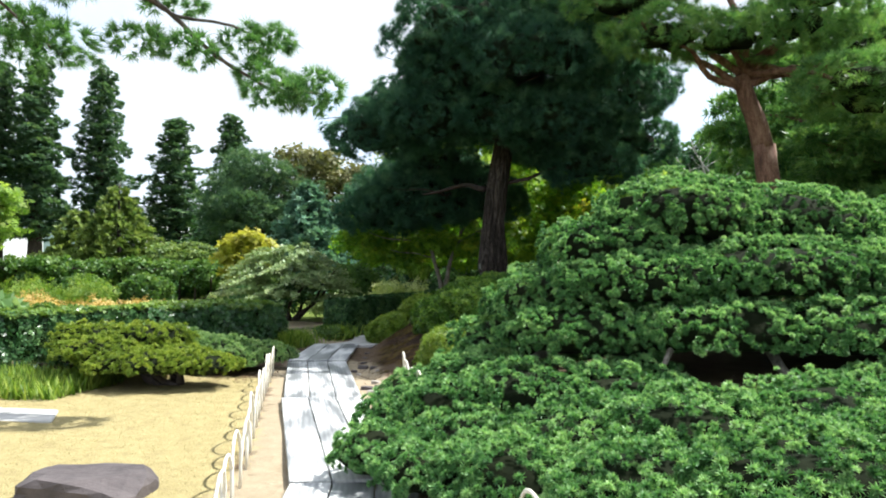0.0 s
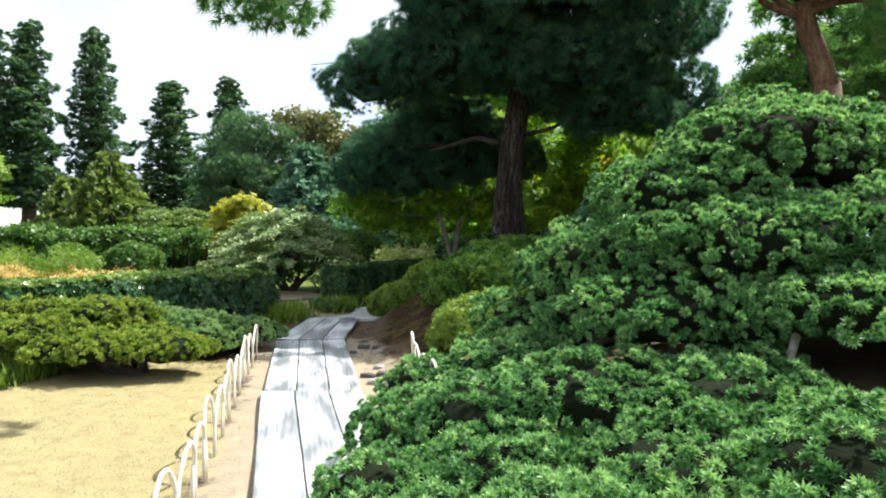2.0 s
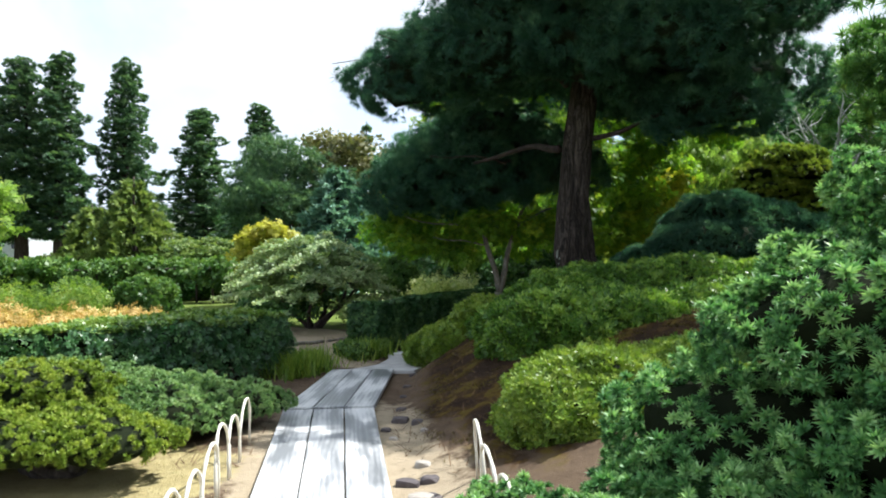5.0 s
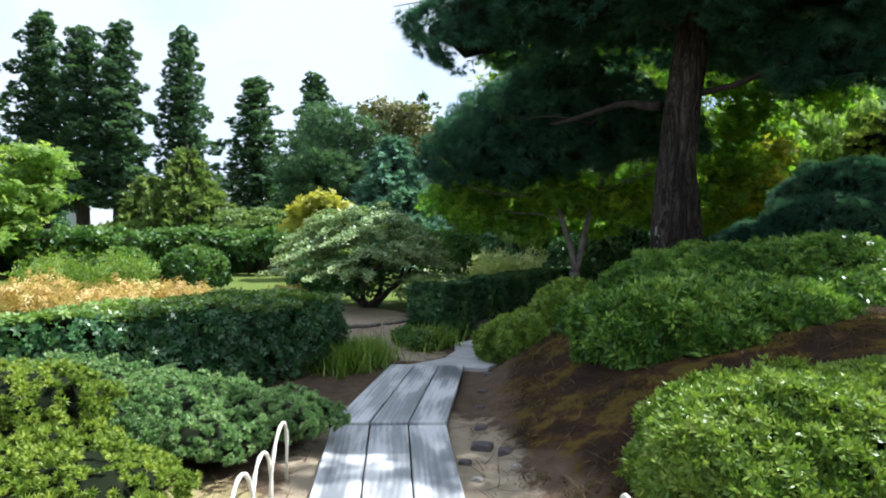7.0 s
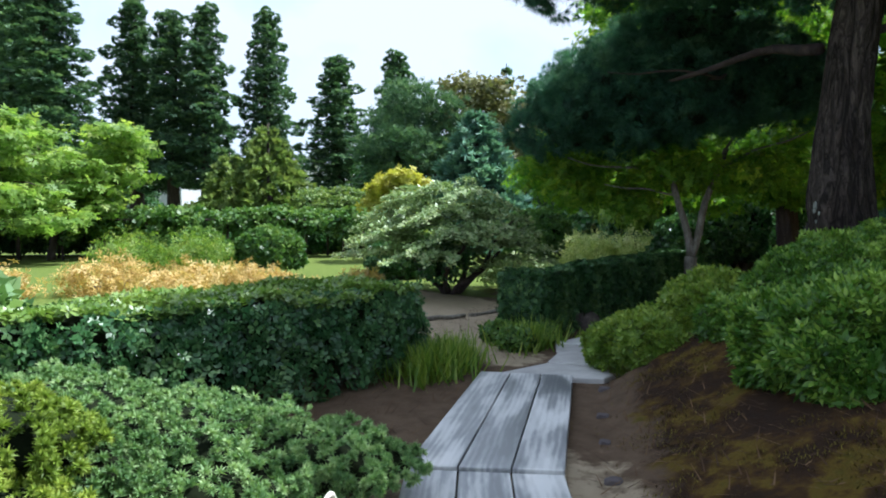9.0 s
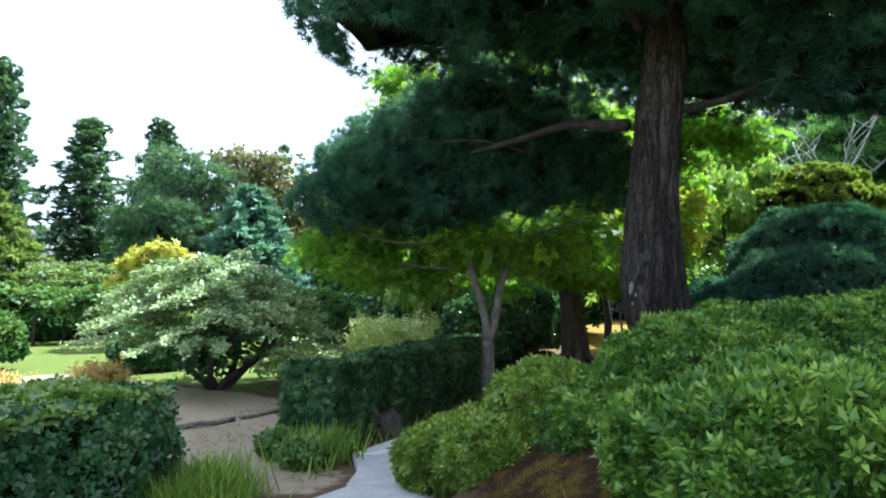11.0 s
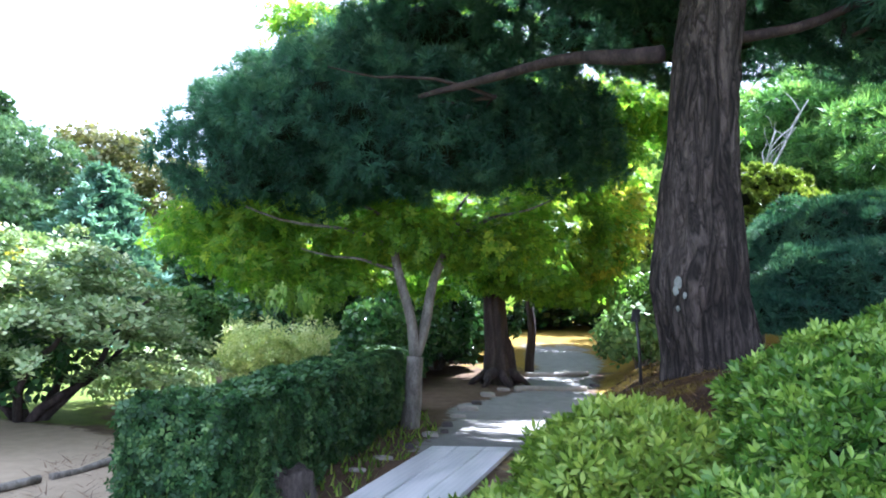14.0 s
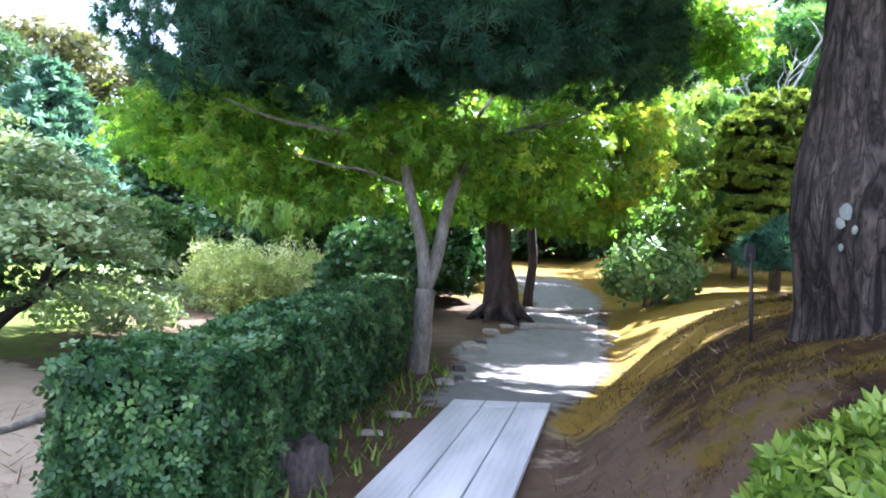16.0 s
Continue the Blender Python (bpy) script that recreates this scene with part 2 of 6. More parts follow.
M = {
    "ground": ground_mat(), "plank": wood_mat(), "pale_plank": wood_mat("smooth_pale_plank", ((0.36, (0.42, 0.43, 0.43)), (0.49, (0.54, 0.545, 0.54)), (0.55, (0.60, 0.60, 0.59)), (0.66, (0.66, 0.655, 0.64)))),
    "beam": plain_mat("old_beam", (0.09, 0.08, 0.07), (0.2, 0.18, 0.15), 20),
    "bamboo": plain_mat("split_bamboo", (0.55, 0.50, 0.40), (0.80, 0.77, 0.68), 25, 0.45, 0.002),
    "rock": plain_mat("dark_rock", (0.035, 0.028, 0.029), (0.12, 0.10, 0.10), 7, 0.8, 0.03),
    "stone": plain_mat("pale_stone", (0.20, 0.18, 0.155), (0.42, 0.38, 0.33), 9, 0.85, 0.02),
    "slab": plain_mat("grey_slab", (0.30, 0.29, 0.28), (0.5, 0.49, 0.47), 8, 0.85, 0.008),
    # near-black body colour that paints the shade inside shrubs, hedges and pads
    "twig": plain_mat("inner_shade", (0.005, 0.009, 0.004), (0.014, 0.018, 0.007), 18, 0.95, 0.02),
    "bark_pine": bark_mat("pine_bark", [(0.36, (0.016, 0.013, 0.012)), (0.5, (0.058, 0.046, 0.040)), (0.64, (0.125, 0.105, 0.09))], 8.0),
    "plate_bark": plate_bark(),
    "bark_red": bark_mat("red_pine_bark", [(0.36, (0.045, 0.024, 0.018)), (0.5, (0.14, 0.070, 0.045)), (0.64, (0.28, 0.17, 0.12))], 10.0),
    "bark_grey": bark_mat("grey_bark", [(0.36, (0.05, 0.045, 0.035)), (0.5, (0.14, 0.125, 0.10)), (0.64, (0.25, 0.23, 0.19))], 14.0, (1, 1, 0.4), 0.012),
    "bark_snag": bark_mat("dead_wood", [(0.36, (0.009, 0.007, 0.006)), (0.5, (0.030, 0.020, 0.018)), (0.64, (0.075, 0.052, 0.046))], 9.0),
    "bark_pale": bark_mat("bleached_bark", [(0.36, (0.22, 0.21, 0.19)), (0.5, (0.36, 0.35, 0.32)), (0.64, (0.5, 0.48, 0.45))], 14.0, (1, 1, 0.4), 0.01),
    "lichen": plain_mat("lichen", (0.10, 0.11, 0.095), (0.22, 0.235, 0.205), 60, 0.95, 0.004),
    "iron": plain_mat("dark_iron", (0.012, 0.011, 0.010), (0.03, 0.027, 0.024), 30, 0.55, 0.001),
    "wallg": plain_mat("grey_render", (0.42, 0.43, 0.45), (0.55, 0.56, 0.58), 2, 0.85, 0.003),
    "wallw": plain_mat("white_render", (0.74, 0.74, 0.73), (0.82, 0.82, 0.80), 2, 0.8, 0.003),
    "roof": plain_mat("slate_roof", (0.10, 0.11, 0.13), (0.18, 0.19, 0.21), 4, 0.6, 0.01),
    "frame": plain_mat("window_frame", (0.6, 0.6, 0.6), (0.7, 0.7, 0.7), 6, 0.5, 0.001),
    "pane": plain_mat("window_glass", (0.02, 0.025, 0.03), (0.035, 0.04, 0.05), 3, 0.08, 0.0),
    "hill": plain_mat("wooded_hill", (0.05, 0.085, 0.07), (0.08, 0.12, 0.10), 0.05, 0.95, 1.0),
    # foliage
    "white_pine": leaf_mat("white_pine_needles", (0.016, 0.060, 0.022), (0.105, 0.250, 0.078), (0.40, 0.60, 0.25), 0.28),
    "yellow_pine": leaf_mat("yellowish_pine_needles", (0.055, 0.10, 0.012), (0.18, 0.26, 0.030), (0.38, 0.44, 0.07), 0.28),
    "juniper": leaf_mat("juniper_needles", (0.05, 0.115, 0.04), (0.17, 0.29, 0.105), (0.36, 0.47, 0.21), 0.3),
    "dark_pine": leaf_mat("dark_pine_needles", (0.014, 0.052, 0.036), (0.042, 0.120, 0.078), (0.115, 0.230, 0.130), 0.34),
    "mid_pine": leaf_mat("pine_needles", (0.04, 0.115, 0.038), (0.12, 0.255, 0.07), (0.28, 0.42, 0.12), 0.36),
    "cedar": leaf_mat("cedar_sprays", (0.026, 0.066, 0.036), (0.075, 0.150, 0.074), (0.20, 0.30, 0.13), 0.34),
    "blue_spruce": leaf_mat("blue_spruce_needles", (0.04, 0.11, 0.08), (0.11, 0.23, 0.17), (0.24, 0.38, 0.29), 0.25),
    "hedge": leaf_mat("hedge_leaves", (0.016, 0.055, 0.018), (0.050, 0.125, 0.040), (0.17, 0.28, 0.10), 0.2, 0.28),
    # finer hedge leaves, coloured darker to stand for the pine's shade
    "hedge_fine_shade": leaf_mat("fine_shaded_hedge_leaves", (0.010, 0.040, 0.012), (0.040, 0.105, 0.030), (0.15, 0.25, 0.075), 0.25, 0.5),
    "hedge_top": leaf_mat("yellowish_hedge_leaves", (0.06, 0.12, 0.02), (0.14, 0.23, 0.04), (0.26, 0.34, 0.08), 0.3, 0.35),
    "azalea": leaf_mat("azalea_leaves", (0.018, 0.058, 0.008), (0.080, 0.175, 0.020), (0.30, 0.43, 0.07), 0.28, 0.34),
    "azalea_lime": leaf_mat("lime_azalea_leaves", (0.06, 0.12, 0.014), (0.15, 0.24, 0.03), (0.30, 0.37, 0.06), 0.3, 0.38),
    "maple": leaf_mat("maple_leaves", (0.06, 0.16, 0.014), (0.17, 0.32, 0.026), (0.38, 0.46, 0.035), 0.6, 0.45),
    "lime_maple": leaf_mat("pale_green_maple_leaves", (0.08, 0.16, 0.025), (0.21, 0.33, 0.06), (0.42, 0.50, 0.12), 0.5, 0.45),
    "maple_gold": leaf_mat("golden_maple_leaves", (0.18, 0.24, 0.02), (0.38, 0.40, 0.03), (0.60, 0.50, 0.05), 0.5, 0.45),
    "broad": leaf_mat("broad_leaves", (0.03, 0.08, 0.02), (0.08, 0.16, 0.035), (0.18, 0.27, 0.06), 0.35, 0.45),
    "olive": leaf_mat("olive_leaves", (0.045, 0.095, 0.025), (0.13, 0.20, 0.05), (0.27, 0.33, 0.09), 0.35, 0.5),
    "brownish": leaf_mat("browning_leaves", (0.085, 0.095, 0.035), (0.15, 0.155, 0.06), (0.24, 0.215, 0.10), 0.3, 0.5),
    "variegated": leaf_mat("variegated_leaves", (0.07, 0.14, 0.04), (0.24, 0.33, 0.14), (0.54, 0.57, 0.33), 0.25, 0.45),
    "pale_lime": leaf_mat("pale_lime_leaves", (0.16, 0.24, 0.06), (0.32, 0.38, 0.13), (0.55, 0.56, 0.28), 0.35, 0.5),
    "yellow": leaf_mat("yellow_leaves", (0.18, 0.22, 0.025), (0.36, 0.36, 0.04), (0.52, 0.47, 0.08), 0.35, 0.5),
    "orange": leaf_mat("orange_leaves", (0.26, 0.22, 0.06), (0.50, 0.34, 0.11), (0.68, 0.54, 0.24), 0.3, 0.5),
    "grass": leaf_mat("grass_blades", (0.07, 0.14, 0.02), (0.16, 0.26, 0.03), (0.34, 0.40, 0.08), 0.4, 0.5),
    "straw": leaf_mat("dry_grass", (0.20, 0.16, 0.07), (0.33, 0.275, 0.14), (0.44, 0.39, 0.22), 0.3, 0.7),
    "litter": leaf_mat("fallen_needles", (0.035, 0.018, 0.010), (0.085, 0.045, 0.02), (0.17, 0.105, 0.05), 0.1, 0.8),
    # moss colours, cut darker to stand for shade on the bank
    "moss": leaf_mat("moss_cushions", (0.024, 0.014, 0.005), (0.075, 0.052, 0.009), (0.16, 0.135, 0.018), 0.2, 0.9),
}

# Low gloss keeps the painted inner shade dark.
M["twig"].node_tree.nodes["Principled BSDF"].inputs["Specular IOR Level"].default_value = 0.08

# ---- helpers for meshes ----
rng = np.random.default_rng(7)


def wave(p, seed=0.0):
    """Smooth lumps in about -1..1 over an array of points."""
    x, y, z = p[..., 0], p[..., 1], p[..., 2]
    a = np.sin(1.7 * x + 2.3 * y + seed) + np.sin(2.9 * y - 1.3 * z + 1.7 * seed) + np.sin(2.1 * z + 1.9 * x - 0.6 * seed)
    b = np.sin(4.3 * x - 3.7 * z + seed * 2.1) + np.sin(5.1 * y + 3.3 * x - seed) + np.sin(4.7 * z + 2.9 * y + seed * 0.7)
    return (a + 0.6 * b) / 3.2


def mesh_from(verts, faces, mats, tint=None, slots=None, smooth=False):
    """A mesh from numpy arrays; faces: (n, k), all of one size."""
    me = bpy.data.meshes.new("mesh")
    verts, faces = np.asarray(verts, np.float32), np.asarray(faces, np.int32)
    k = faces.shape[1]
    me.vertices.add(len(verts))
    me.vertices.foreach_set("co", verts.ravel())
    me.loops.add(faces.size)
    me.loops.foreach_set("vertex_index", faces.ravel())
    me.polygons.add(len(faces))
    me.polygons.foreach_set("loop_start", np.arange(0, faces.size, k, dtype=np.int32))
    me.polygons.foreach_set("loop_total", np.full(len(faces), k, np.int32))
    for m in mats if isinstance(mats, (list, tuple)) else [mats]:
        me.materials.append(M[m])
    if slots is not None:
        me.polygons.foreach_set("material_index", np.asarray(slots, np.int32))
    if smooth:
        me.polygons.foreach_set("use_smooth", np.ones(len(faces), bool))
    if tint is not None:
        me.attributes.new("tint", "FLOAT", "POINT").data.foreach_set("value", np.asarray(tint, np.float32))
    me.update(calc_edges=True)
    return me


def thing(name, base, label, category, group="", kind=""):
    ob = new(name)
    ob.location = base
    ob.empty_display_size = 0.1
    return tagged(ob, label, category, group, kind)


def part(name, me, parent, label=""):
    """Links a mesh given in world places as a part of a thing."""
    ob = new(name, me)
    ob.parent = parent
    base = Vector(parent.location)
    if parent.parent:
        base = base + Vector(parent.parent.location)
    off = -np.array(base)
    co = np.empty(len(me.vertices) * 3, np.float32)
    me.vertices.foreach_get("co", co)
    me.vertices.foreach_set("co", (co.reshape(-1, 3) + off).ravel().astype(np.float32))
    me.update()
    return tagged(ob, label)


def single(name, me, base, label, category, group="", kind=""):
    """A thing of one mesh, given in world places."""
    ob = new(name, me)
    ob.location = base
    co = np.empty(len(me.vertices) * 3, np.float32)
    me.vertices.foreach_get("co", co)
    me.vertices.foreach_set("co", (co.reshape(-1, 3) - np.array(base)).ravel().astype(np.float32))
    me.update()
    return tagged(ob, label, category, group, kind)


def frames_of(nrm):
    """Turning matrices whose third column is each normal, spun by chance."""
    n = nrm / np.maximum(np.linalg.norm(nrm, axis=1, keepdims=True), 1e-9)
    h = rng.normal(size=n.shape)
    u = np.cross(h, n)
    u /= np.maximum(np.linalg.norm(u, axis=1, keepdims=True), 1e-9)
    return np.stack([u, np.cross(n, u), n], axis=2)


def t_needles(n, spread=1.25, width=0.07):
    """A tuft of needles, each a slim triangle."""
    v, f = [], []
    for i in range(n):
        th, ph = spread * math.sqrt((i + 0.5) / n), i * 2.39996
        d = np.array([math.sin(th) * math.cos(ph), math.sin(th) * math.sin(ph), math.cos(th)])
        s = np.cross(d, [math.cos(ph * 1.7), math.sin(ph * 1.7), 0.4])
        s = s / np.linalg.norm(s) * width
        k = len(v)
        v += [-s, s, d * (0.8 + 0.3 * ((i * 7) % 5) / 5)]
        f.append((k, k + 1, k + 2))
    return np.array(v), np.array(f)


def t_leaves(n, width=0.3, lift=(0.2, 0.9), three=False):
    """A rosette of leaves: each a folded diamond of two triangles, or a three-lobed one."""
    v, f = [], []
    for i in range(n):
        ph = i * 2.39996 + 0.3
        el = lift[0] + (lift[1] - lift[0]) * ((i * 5) % n) / max(n - 1, 1)
        d = np.array([math.cos(ph) * math.cos(el), math.sin(ph) * math.cos(el), math.sin(el)])
        s = np.array([-math.sin(ph), math.cos(ph), 0.0])
        up = np.cross(d, s)
        o = d * 0.12
        if three:
            for a, ln in ((-0.85, 0.75), (0.0, 1.0), (0.85, 0.75)):
                dd = d * math.cos(a) + s * math.sin(a)
                ss = np.cross(up, dd) * 0.17
                k = len(v)
                v += [o, o + dd * 0.5 * ln + ss, o + dd * ln - up * 0.1, o + dd * 0.5 * ln - ss]
                f += [(k, k + 1, k + 2), (k, k + 2, k + 3)]
        else:
            k = len(v)
            v += [o, o + d * 0.5 + s * width - up * 0.06, o + d - up * 0.12, o + d * 0.5 - s * width - up * 0.06]
            f += [(k, k + 1, k + 2), (k, k + 2, k + 3)]
    return np.array(v), np.array(f)


def t_spray(n, droop=0.35):
    """A flat fan of shoots, as on cedars and firs."""
    v, f = [], []
    for i in range(n):
        a = (i / (n - 1) - 0.5) * 2.6
        d = np.array([math.sin(a), 0.25 * math.sin(i * 2.1), math.cos(a)])
        d = d / np.linalg.norm(d)
        s = np.cross(d, [0.2, 1, 0.1]) * 0.13
        k = len(v)
        v += [-s * 0.6, d * 0.55 + s, d * (0.8 + 0.2 * (i % 2)) - np.array([0, droop, 0]), d * 0.55 - s]
        f += [(k, k + 1, k + 2), (k, k + 2, k + 3)]
    return np.array(v), np.array(f)


T_NEEDLE, T_NEEDLE_S, T_NEEDLE_L = t_needles(22, 1.2, 0.055), t_needles(12, 1.25, 0.085), t_needles(20, 1.35, 0.042)
T_LEAF, T_LEAF3, T_MAPLE = t_leaves(5), t_leaves(3, 0.32, (0.1, 0.7)), t_leaves(3, 0.3, (-0.1, 0.3), True)
T_SPRAY, T_FAR = t_spray(7), t_leaves(4, 0.42, (0.0, 1.0))
T_NARROW = t_leaves(5, 0.16, (0.1, 0.9))
T_SHOOT = t_leaves(7, 0.19, (0.15, 1.1))


def leaves(P, N, template, size, tint, jitter=0.5, spread=0.3):
    """Arrays of verts, faces and tints of one template at each place, along each normal."""
    tv, tf = template
    n = len(P)
    N = N / np.maximum(np.linalg.norm(N, axis=1, keepdims=True), 1e-9) + rng.normal(size=N.shape) * jitter
    R = frames_of(N)
    s = size * (1 + spread * rng.uniform(-1, 1, n))
    V = P[:, None, :] + s[:, None, None] * np.einsum("nij,kj->nki", R, tv)
    F = tf[None] + (np.arange(n) * len(tv))[:, None, None]
    return V.reshape(-1, 3), F.reshape(-1, 3), np.repeat(tint, len(tv))


def join(sets, mats, smooth=False):
    """One mesh of several (verts, faces, tints), each with its material of mats."""
    V, F, T, S, k = [], [], [], [], 0
    for i, (v, f, t) in enumerate(sets):
        V.append(v), F.append(f + k), T.append(t), S.append(np.full(len(f), i))
        k += len(v)
    return mesh_from(np.concatenate(V), np.concatenate(F), mats, np.concatenate(T), np.concatenate(S), smooth)


def dirs(n, low=-0.2):
    z = rng.uniform(low, 1, n)
    a = rng.uniform(0, 2 * math.pi, n)
    r = np.sqrt(np.maximum(0, 1 - z * z))
    return np.stack([r * np.cos(a), r * np.sin(a), z], 1)


def lump(c, r, d, rough, seed, freq=2.0):
    """Places on a lumpy ellipsoid, with their normals."""
    c, r = np.array(c, float), np.array(r, float)
    k = 1 + rough * wave(d * freq * (r / r.mean()), seed)
    return c + d * r * k[:, None], d / r


def core(c, r, scale, rough, seed, low=-0.9, seg=14, rings=8, freq=2.0):
    """The inside of a clump: a closed lumpy body whose near-black colour paints the shade there."""
    v, f = [], []
    for i in range(rings + 1):
        z = -1 + 2 * i / rings
        z = max(z, low)
        q = math.sqrt(max(0, 1 - z * z)) if i not in (0, rings) else 0.0
        for j in range(seg):
            a = 2 * math.pi * j / seg
            v.append((q * math.cos(a), q * math.sin(a), z))
    v = np.array(v)
    p, _ = lump(c, np.array(r) * scale, v, rough, seed, freq)
    for i in range(rings):
        for j in range(seg):
            a, b = i * seg + j, i * seg + (j + 1) % seg
            f += [(a, b, b + seg), (a, b + seg, a + seg)]
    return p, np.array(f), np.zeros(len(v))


def tube(pts, radii, sides=8, rough=0.0, seed=0.0):
    """A tapered round limb along points."""
    pts = [Vector(p) for p in pts]
    v, f = [], []
    for i, p in enumerate(pts):
        d = (pts[min(i + 1, len(pts) - 1)] - pts[max(i - 1, 0)]).normalized()
        u = d.cross(Vector((0.31, 0.95, 0.05))).normalized()
        w = d.cross(u)
        for j in range(sides):
            a = 2 * math.pi * j / sides
            k = radii[i] * (1 + rough * math.sin(3 * a + seed + i * 0.7) + rough * 0.6 * math.sin(7 * a + i * 1.3 + seed))
            v.append(p + (u * math.cos(a) + w * math.sin(a)) * k)
    n = len(pts)
    for i in range(n - 1):
        for j in range(sides):
            a, b = i * sides + j, i * sides + (j + 1) % sides
            f += [(a, b, b + sides), (a, b + sides, a + sides)]
    v += [pts[0], pts[-1]]
    for j in range(sides):
        f.append((n * sides, (j + 1) % sides, j))
        f.append((n * sides + 1, (n - 1) * sides + j, (n - 1) * sides + (j + 1) % sides))
    return np.array([tuple(p) for p in v]), np.array(f), np.zeros(len(v))


def bend(a, b, n=6, sag=0.0, wob=0.0, seed=0.0):
    """Points from a to b on a slightly crooked line."""
    a, b = Vector(a), Vector(b)
    out = []
    ln = (b - a).length
    for i in range(n + 1):
        s = i / n
        p = a.lerp(b, s)
        p.z += sag * math.sin(math.pi * s)
        k = wob * ln * math.sin(math.pi * s)
        p += Vector((math.sin(5 * s + seed), math.cos(4 * s + 2 * seed), 0.6 * math.sin(6 * s + 3 * seed))) * k
        out.append(p)
    return out


def taper(r0, r1, n):
    return [r0 + (r1 - r0) * i / n for i in range(n + 1)]


def merge(sets):
    V, F, T, k = [], [], [], 0
    for v, f, t in sets:
        V.append(v), F.append(f + k), T.append(t)
        k += len(v)
    return np.concatenate(V), np.concatenate(F), np.concatenate(T)


def pad(c, r, count, template, size, mat, seed, rough=0.12, low=-0.1, jitter=0.45, inner=0.86, freq=2.6, light=(0.1, 1.0), proud=0.0, clump=0.0):
    """A clump of foliage over a core painted dark for inner shade, as one mesh."""
    d = dirs(count, low)
    P, N = lump(c, r, d, rough, seed, freq)
    P = P + d * rng.uniform(-0.5, 1, (count, 1)) * proud
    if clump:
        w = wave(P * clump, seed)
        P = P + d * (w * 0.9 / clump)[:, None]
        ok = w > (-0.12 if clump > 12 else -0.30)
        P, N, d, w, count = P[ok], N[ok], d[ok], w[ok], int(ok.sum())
    # Bump tops and upward sides lighter, hollows darker: light painted into the tint.
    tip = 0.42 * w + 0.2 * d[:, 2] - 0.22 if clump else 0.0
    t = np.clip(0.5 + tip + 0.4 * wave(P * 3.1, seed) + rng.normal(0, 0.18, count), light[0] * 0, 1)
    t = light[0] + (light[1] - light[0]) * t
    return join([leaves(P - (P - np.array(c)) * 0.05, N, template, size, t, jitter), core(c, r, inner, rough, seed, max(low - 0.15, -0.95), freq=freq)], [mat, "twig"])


def each_stem(ob, tubes, mat):
    """One mesh for each stem."""
    for q in tubes:
        part("stem", mesh_from(q[0], q[1], mat, smooth=True), ob)


def edge_at(y, table):
    ys, xs = zip(*table)
    return np.interp(y, ys, xs)


RIGHT = [(-8, 2.75), (4.6, 0.83), (7.55, -0.31), (10.7, -1.33), (13.0, -1.73), (14.2, -1.36), (15.1, -1.22), (17.8, 0.02), (19.5, 1.2), (22.3, 2.4), (26, 4.0), (60, 14)]
LEFT = [(-8, 1.85), (4.4, -0.04), (7.4, -1.21), (10.35, -2.2), (12.9, -2.58), (14.2, -2.12), (15.1, -2.05), (17.9, -0.85), (21.3, 0.07), (22.2, 1.2), (25.4, 2.4), (60, 8)]


def gz(x, y):
    """The ground's height."""
    x, y = np.asarray(x, float), np.asarray(y, float)
    d = np.maximum(0, x - edge_at(y, RIGHT) - 0.28)
    A = np.interp(y, [-5, 9, 11, 14, 18, 21, 26], [0.8, 0.9, 0.95, 1.2, 1.15, 0.75, 0.6])
    L = np.interp(y, [-5, 9, 11, 14, 18, 21], [3.2, 3.0, 2.2, 1.05, 1.05, 1.5])
    z = A * (1 - np.exp(-((d + 0.25) ** 1.5 - 0.125) / L))
    s = np.clip((x + 2.5) / 3.5, 0, 1)
    s = s * s * (3 - 2 * s)
    z = z + s * np.interp(y, [21.3, 22.6, 25, 30, 42, 60], [0, 0.14, 0.28, 0.55, 1.15, 1.3])
    q = np.clip((np.abs(x - 0) + np.abs(y)) / 4, 0, 1)
    return z + 0.012 * np.sin(3.1 * x + 1.7 * y) * np.sin(2.3 * y - x) * q


def at(x, y, h=0.0):
    return (x, y, float(gz(x, y)) + h)

